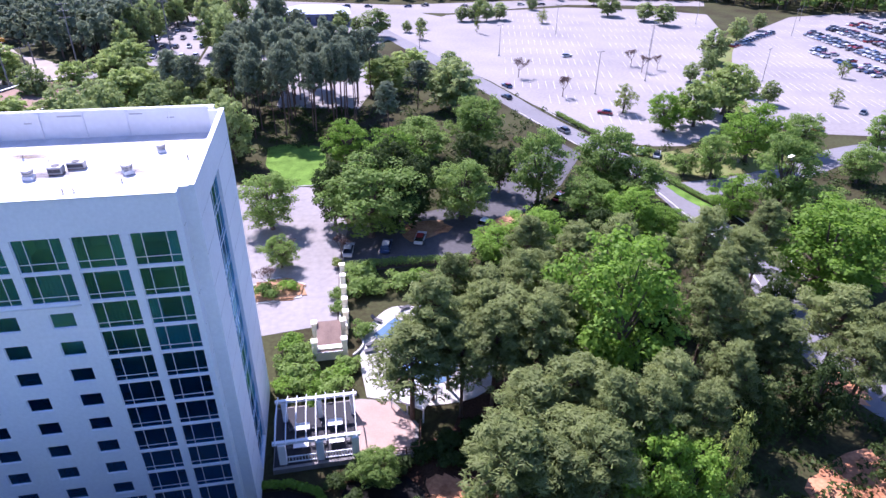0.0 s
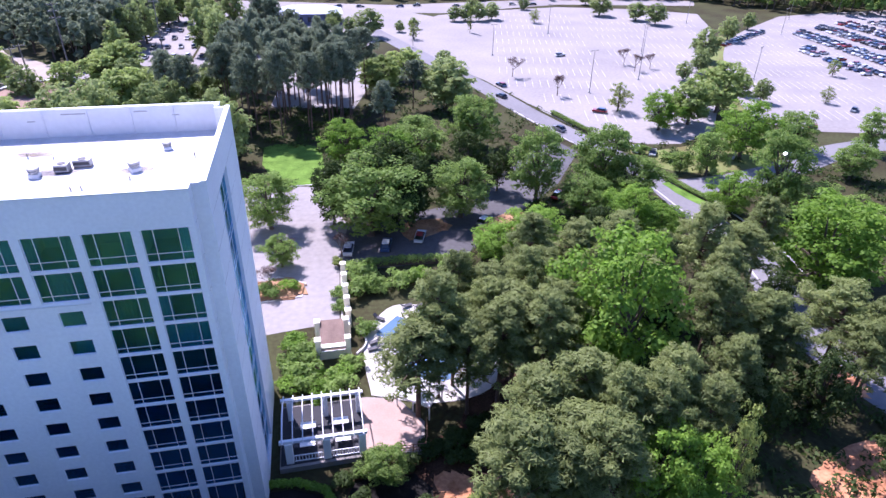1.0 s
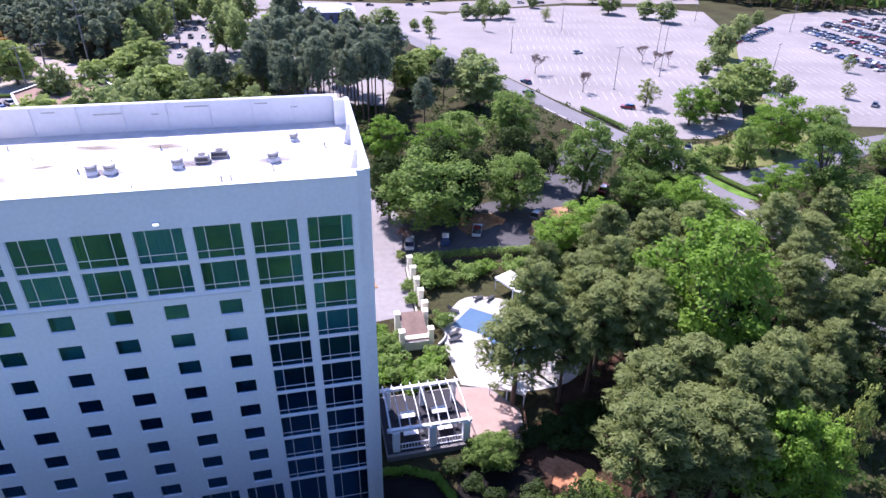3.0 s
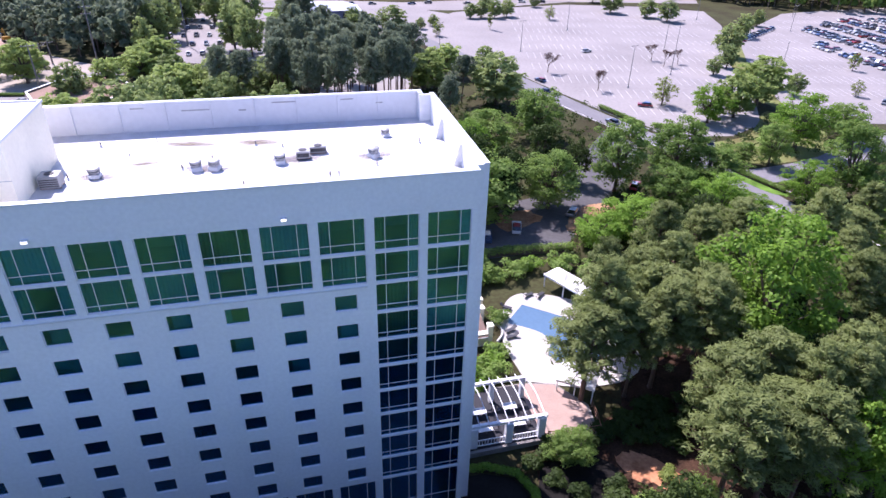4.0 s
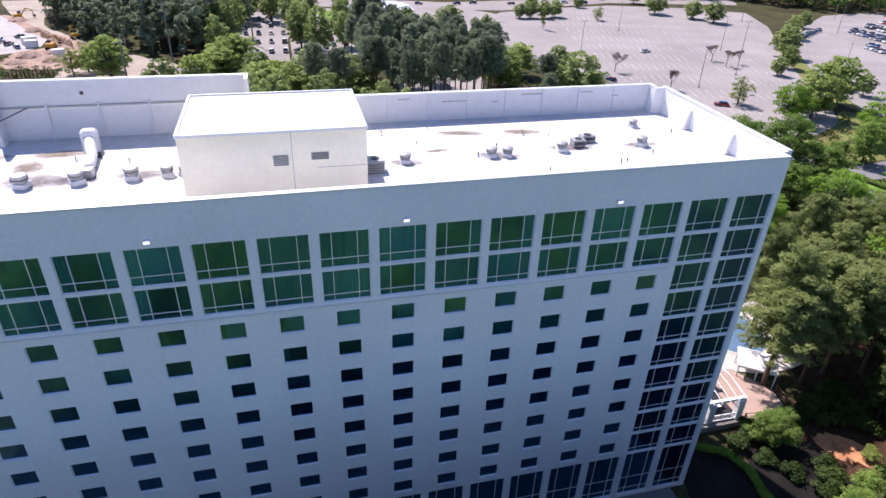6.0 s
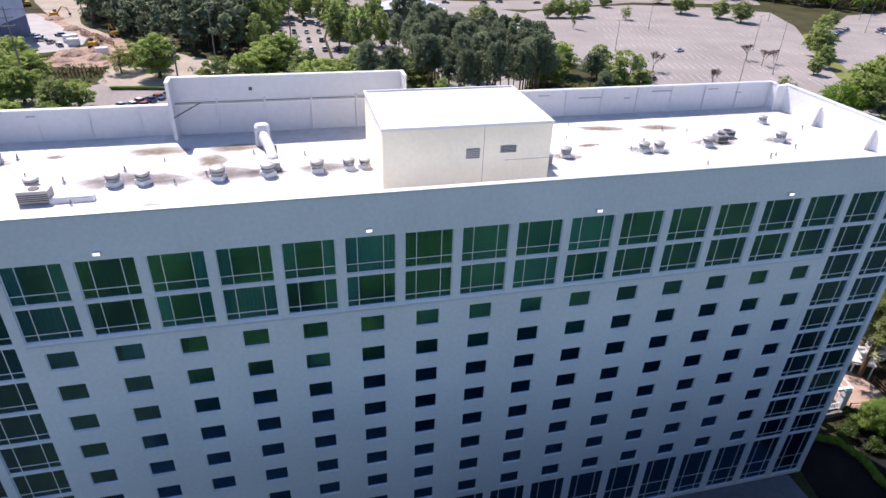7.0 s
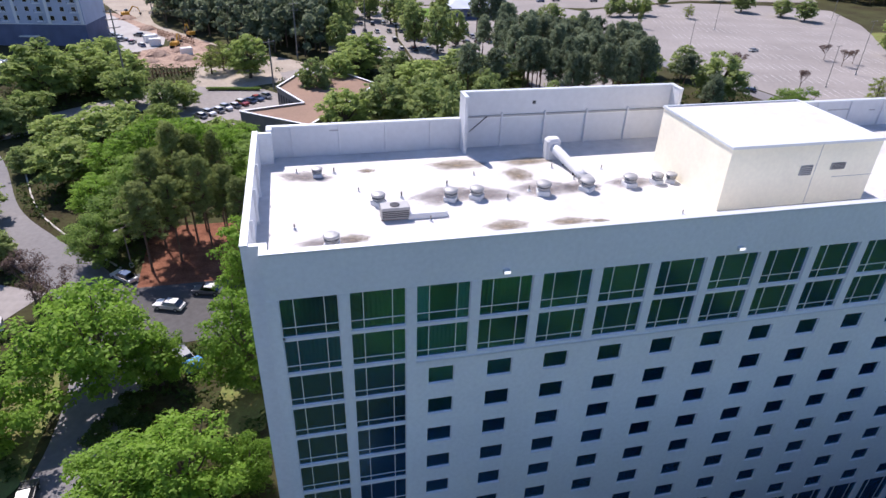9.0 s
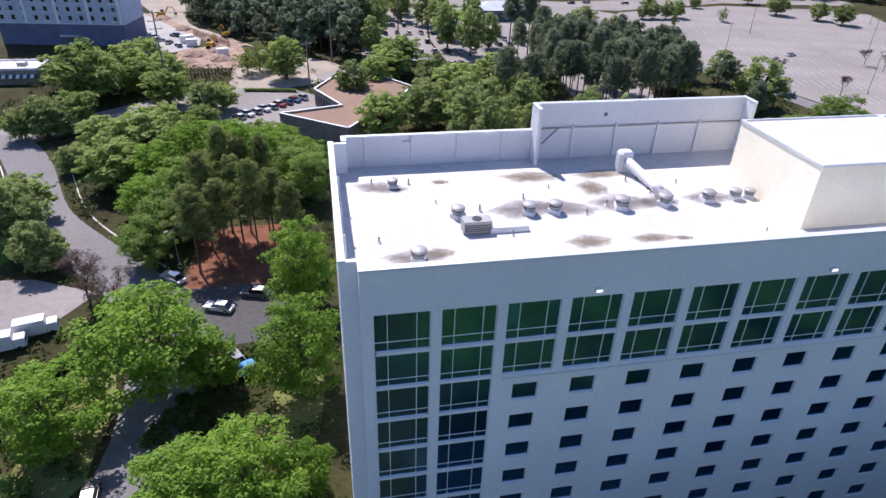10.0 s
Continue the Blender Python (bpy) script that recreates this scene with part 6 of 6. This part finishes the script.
shoring(-123.4, 185.5, 12, 12)
shoring(-131.7, 250.7, -51, 24)
for x, y, r, h in ((-126.4, 216.4, 4.6, 2.0), (-119.3, 222, 4.0, 1.6), (-116.7, 209.2, 4.2, 1.8), (-137.7, 262.3, 3.6, 1.8), (-150.5, 286.3, 4.0, 1.6), (-128, 207, 3.6, 1.4), (-124.5, 241.5, 3.2, 1.5)):
    r3 = random.Random(int(-x))
    s = Shape().turned([(r, 0.0), (r * 0.8, h * 0.35), (r * 0.45, h * 0.8), (r * 0.1, h)], 14)
    s.v = [(a * r3.uniform(0.85, 1.15), b * r3.uniform(0.85, 1.15), c) for a, b, c in s.v]
    whole("clay_mound", s, SITECLAY, "heap of dug red clay on the site", "soil heap", at=(x, y, 0), group="soil heaps")
dig = thing("excavator", "yellow tracked excavator parked on the site", "excavator", "site machines", at=(-151.8, 290.8, 0.03), turn=30)
for s in (-1.1, 1.1):
    part("track", Shape().soft(-2.0, s - 0.3, 0, 2.0, s + 0.3, 0.9, 0.25), TYRE, dig)
part("house", Shape().soft(-1.7, -1.3, 0.95, 1.5, 1.3, 2.2, 0.15), YELLOW, dig)
part("cab", Shape().soft(0.1, 0.2, 2.2, 1.5, 1.3, 3.1, 0.12), CARGLASS, dig)
part("boom", Shape().tube([(1.4, -0.3, 1.8), (3.6, -0.3, 4.3), (5.6, -0.3, 3.6)], [0.3, 0.28, 0.2], 6), YELLOW, dig)
part("stick", Shape().tube([(5.6, -0.3, 3.6), (6.4, -0.3, 1.4)], [0.2, 0.15], 6), YELLOW, dig)
part("bucket", Shape().soft(5.9, -0.8, 0.5, 6.9, 0.2, 1.4, 0.15), DARKMETAL, dig)
for x, y, a in ((-118.5, 246.4, 120), (-171.9, 321.2, 200), (-122.2, 227.7, 80)):
    copy_thing(dig, pose(x, y, 0.03, 0, 0, a))
for x, y, a, lx in ((-129.8, 231.6, 10, 4.0), (-132.5, 238.5, 32, 5.0), (-116.5, 215.4, 20, 4.0)):
    t = thing("site_container", "white steel site container on bare ground", "container", "site containers", at=(x, y, 0.03), turn=a)
    part("box", Shape().soft(-lx / 2, -1.2, 0.1, lx / 2, 1.2, 2.6, 0.04), VANWHITE, t)
    part("door", Shape().box(lx / 2, -0.9, 0.3, lx / 2 + 0.04, 0.9, 2.4), GALV, t)

# ---- cars ----


def car(name, material, label, at, turn, tall=1.0, near=True):
    """A saloon about 4.6 m long: body, glass house, roof, lamps and wheels."""
    t = thing(name, label, "car", at=at, turn=turn)
    side = [(-2.3, 0.35), (-2.25, 0.75), (-1.5, 0.9), (1.1, 0.95), (2.15, 0.85), (2.3, 0.6), (2.28, 0.32)]
    s = Shape()
    n = len(side)
    p = [(x, w * (0.82 if abs(x) > 2.2 else 0.9), z) for w in (-1, 1) for x, z in side]
    s.add(p, [tuple(range(n)), tuple(range(2 * n - 1, n - 1, -1))] + [(i, n + i, n + (i + 1) % n, (i + 1) % n) for i in range(n)])
    body = part("body", s, material, t)
    h = 1.42 * tall
    q = [(-2.0, -0.82, 0.9), (1.0, -0.82, 0.95), (1.0, 0.82, 0.95), (-2.0, 0.82, 0.9), (-1.35, -0.62, h), (0.25, -0.62, h), (0.25, 0.62, h), (-1.35, 0.62, h)]
    part("glass_house", Shape().add(q, [(0, 1, 5, 4), (1, 2, 6, 5), (2, 3, 7, 6), (3, 0, 4, 7), (4, 5, 6, 7)]), CARGLASS, t)
    part("car_roof", Shape().soft(-1.4, -0.64, h, 0.3, 0.64, h + 0.06, 0.04), material, t)
    for w in (-0.6, 0.6) if near else ():
        part("headlight", Shape().box(2.24, w - 0.18, 0.6, 2.31, w + 0.18, 0.74), LAMPGLASS, body)
    for x in (-1.4, 1.45):
        for w in (-0.8, 0.8):
            wh = part("wheel", Shape().tube([(x, w - 0.1, 0.32), (x, w + 0.1, 0.32)], [0.32, 0.32], 12), TYRE, t)
            if near:
                part("rim", Shape().tube([(x, w - 0.11, 0.32), (x, w + 0.11, 0.32)], [0.19, 0.19], 8), GALV, wh)
    return t


base = car("car", CARPAINT, "parked passenger car on asphalt", (27.4, 58, 0.04), 70)
spots = [(13.6, 55.3, 80), (20.6, 55.7, 75), (41.3, 62.3, 50), (-99.5, 52.7, 160), (-94.2, 55.8, 165), (-107.8, 62.2, 140), (-95.9, 40.2, 120), (108.5, 198.3, 15), (94.4, 126.6, 150), (-9.3, 56.9, 90), (-9.8, 65.4, 90), (-108.9, 19.4, 95),
         (90.6, 95, 60), (93.9, 92.2, 60), (128.6, 84.7, 10), (150, 104.2, 20), (169.6, 92.5, 5), (72.5, 158.8, 110), (68.9, 146, 110), (60.5, 71.7, 50), (76.3, 113, 105), (175.6, 116.4, 40)]
spots += [(-104.4 + i * 2.1, 143.3 + i * 1.95, 133 + (i % 2) * 180) for i in range(9)]
spots += [(-150.8, 251.7, 30), (-146.4, 247.0, 60), (-138.8, 248.8, 150), (-138.9, 236.0, 80), (-143.5, 240.5, 20), (-157.5, 262.0, 70), (-134.5, 230.5, 120)]
spots += [(-18 + (i % 6) * 4.8, 224 + (i // 6) * 10, 95 + (i % 3) * 4) for i in range(16)]
spots += [(188 + i * 3.0, 208 + i * 2.0, 120) for i in range(13)]
cr = random.Random(3)
spots += [(-58 + (i % 8) * 5.2, 214 + (i // 8) * 17, 88 + (i % 3) * 3) for i in range(36)]  # far lot cars
for row, x in enumerate((218, 224, 238, 244, 258, 264, 278, 284, 298, 304)):
    for i in range(36):
        y = 152 + i * 2.75
        if y > 222 + (x - 227) * 0.6 or (row < 2 and (y > 204 or cr.random() < 0.35)) or cr.random() < 0.14:
            continue
        spots.append((x + (y - 200) * 0.08, y, cr.choice((4, 184))))
spots += [(x, 322 + 2 * math.sin(x), cr.choice((0, 180))) for x in (26, 38, 60, 70, 92, 104, 126, 138)]
far_car = car("car", CARPAINT, "parked passenger car in a full far car park", (216, 160, 0.052), 4, near=False)
for x, y, a in spots:
    copy_thing(far_car if y > 130 else base, pose(x, y, 0.036, 0, 0, a) @ Matrix.Diagonal((1, 1, cr.uniform(0.95, 1.2), 1)))
van = thing("van", "white box van parked beside the side road", "van", "white vans", at=(-124.4, 50.6, 0.06), turn=15)
part("box_body", Shape().soft(-2.6, -1.0, 0.5, 1.4, 1.0, 2.7, 0.08), VANWHITE, van)
part("cab", Shape().soft(1.4, -0.95, 0.5, 2.9, 0.95, 1.9, 0.15), VANWHITE, van)
part("windscreen", Shape().box(2.6, -0.8, 1.2, 2.92, 0.8, 1.75), CARGLASS, van)
for x in (-1.7, 2.0):
    for w in (-0.9, 0.9):
        part("wheel", Shape().tube([(x, w - 0.12, 0.36), (x, w + 0.12, 0.36)], [0.36, 0.36], 12), TYRE, van)
copy_thing(van, pose(-127.6, 47.4, 0.06, 0, 0, 15))
cov = thing("covered_trailer", "small trailer under a bright blue cover", "trailer", at=(-94.2, 37.4, 0.06), turn=30)
part("cover", Shape().soft(-1.3, -0.8, 0.5, 1.3, 0.8, 1.6, 0.2), BLUETARP, cov)
for w in (-0.8, 0.8):
    part("wheel", Shape().tube([(0, w - 0.1, 0.32), (0, w + 0.1, 0.32)], [0.32, 0.32], 12), TYRE, cov)
part("drawbar", Shape().tube([(1.3, 0, 0.45), (2.3, 0, 0.4)], [0.05, 0.05], 6), DARKMETAL, cov)
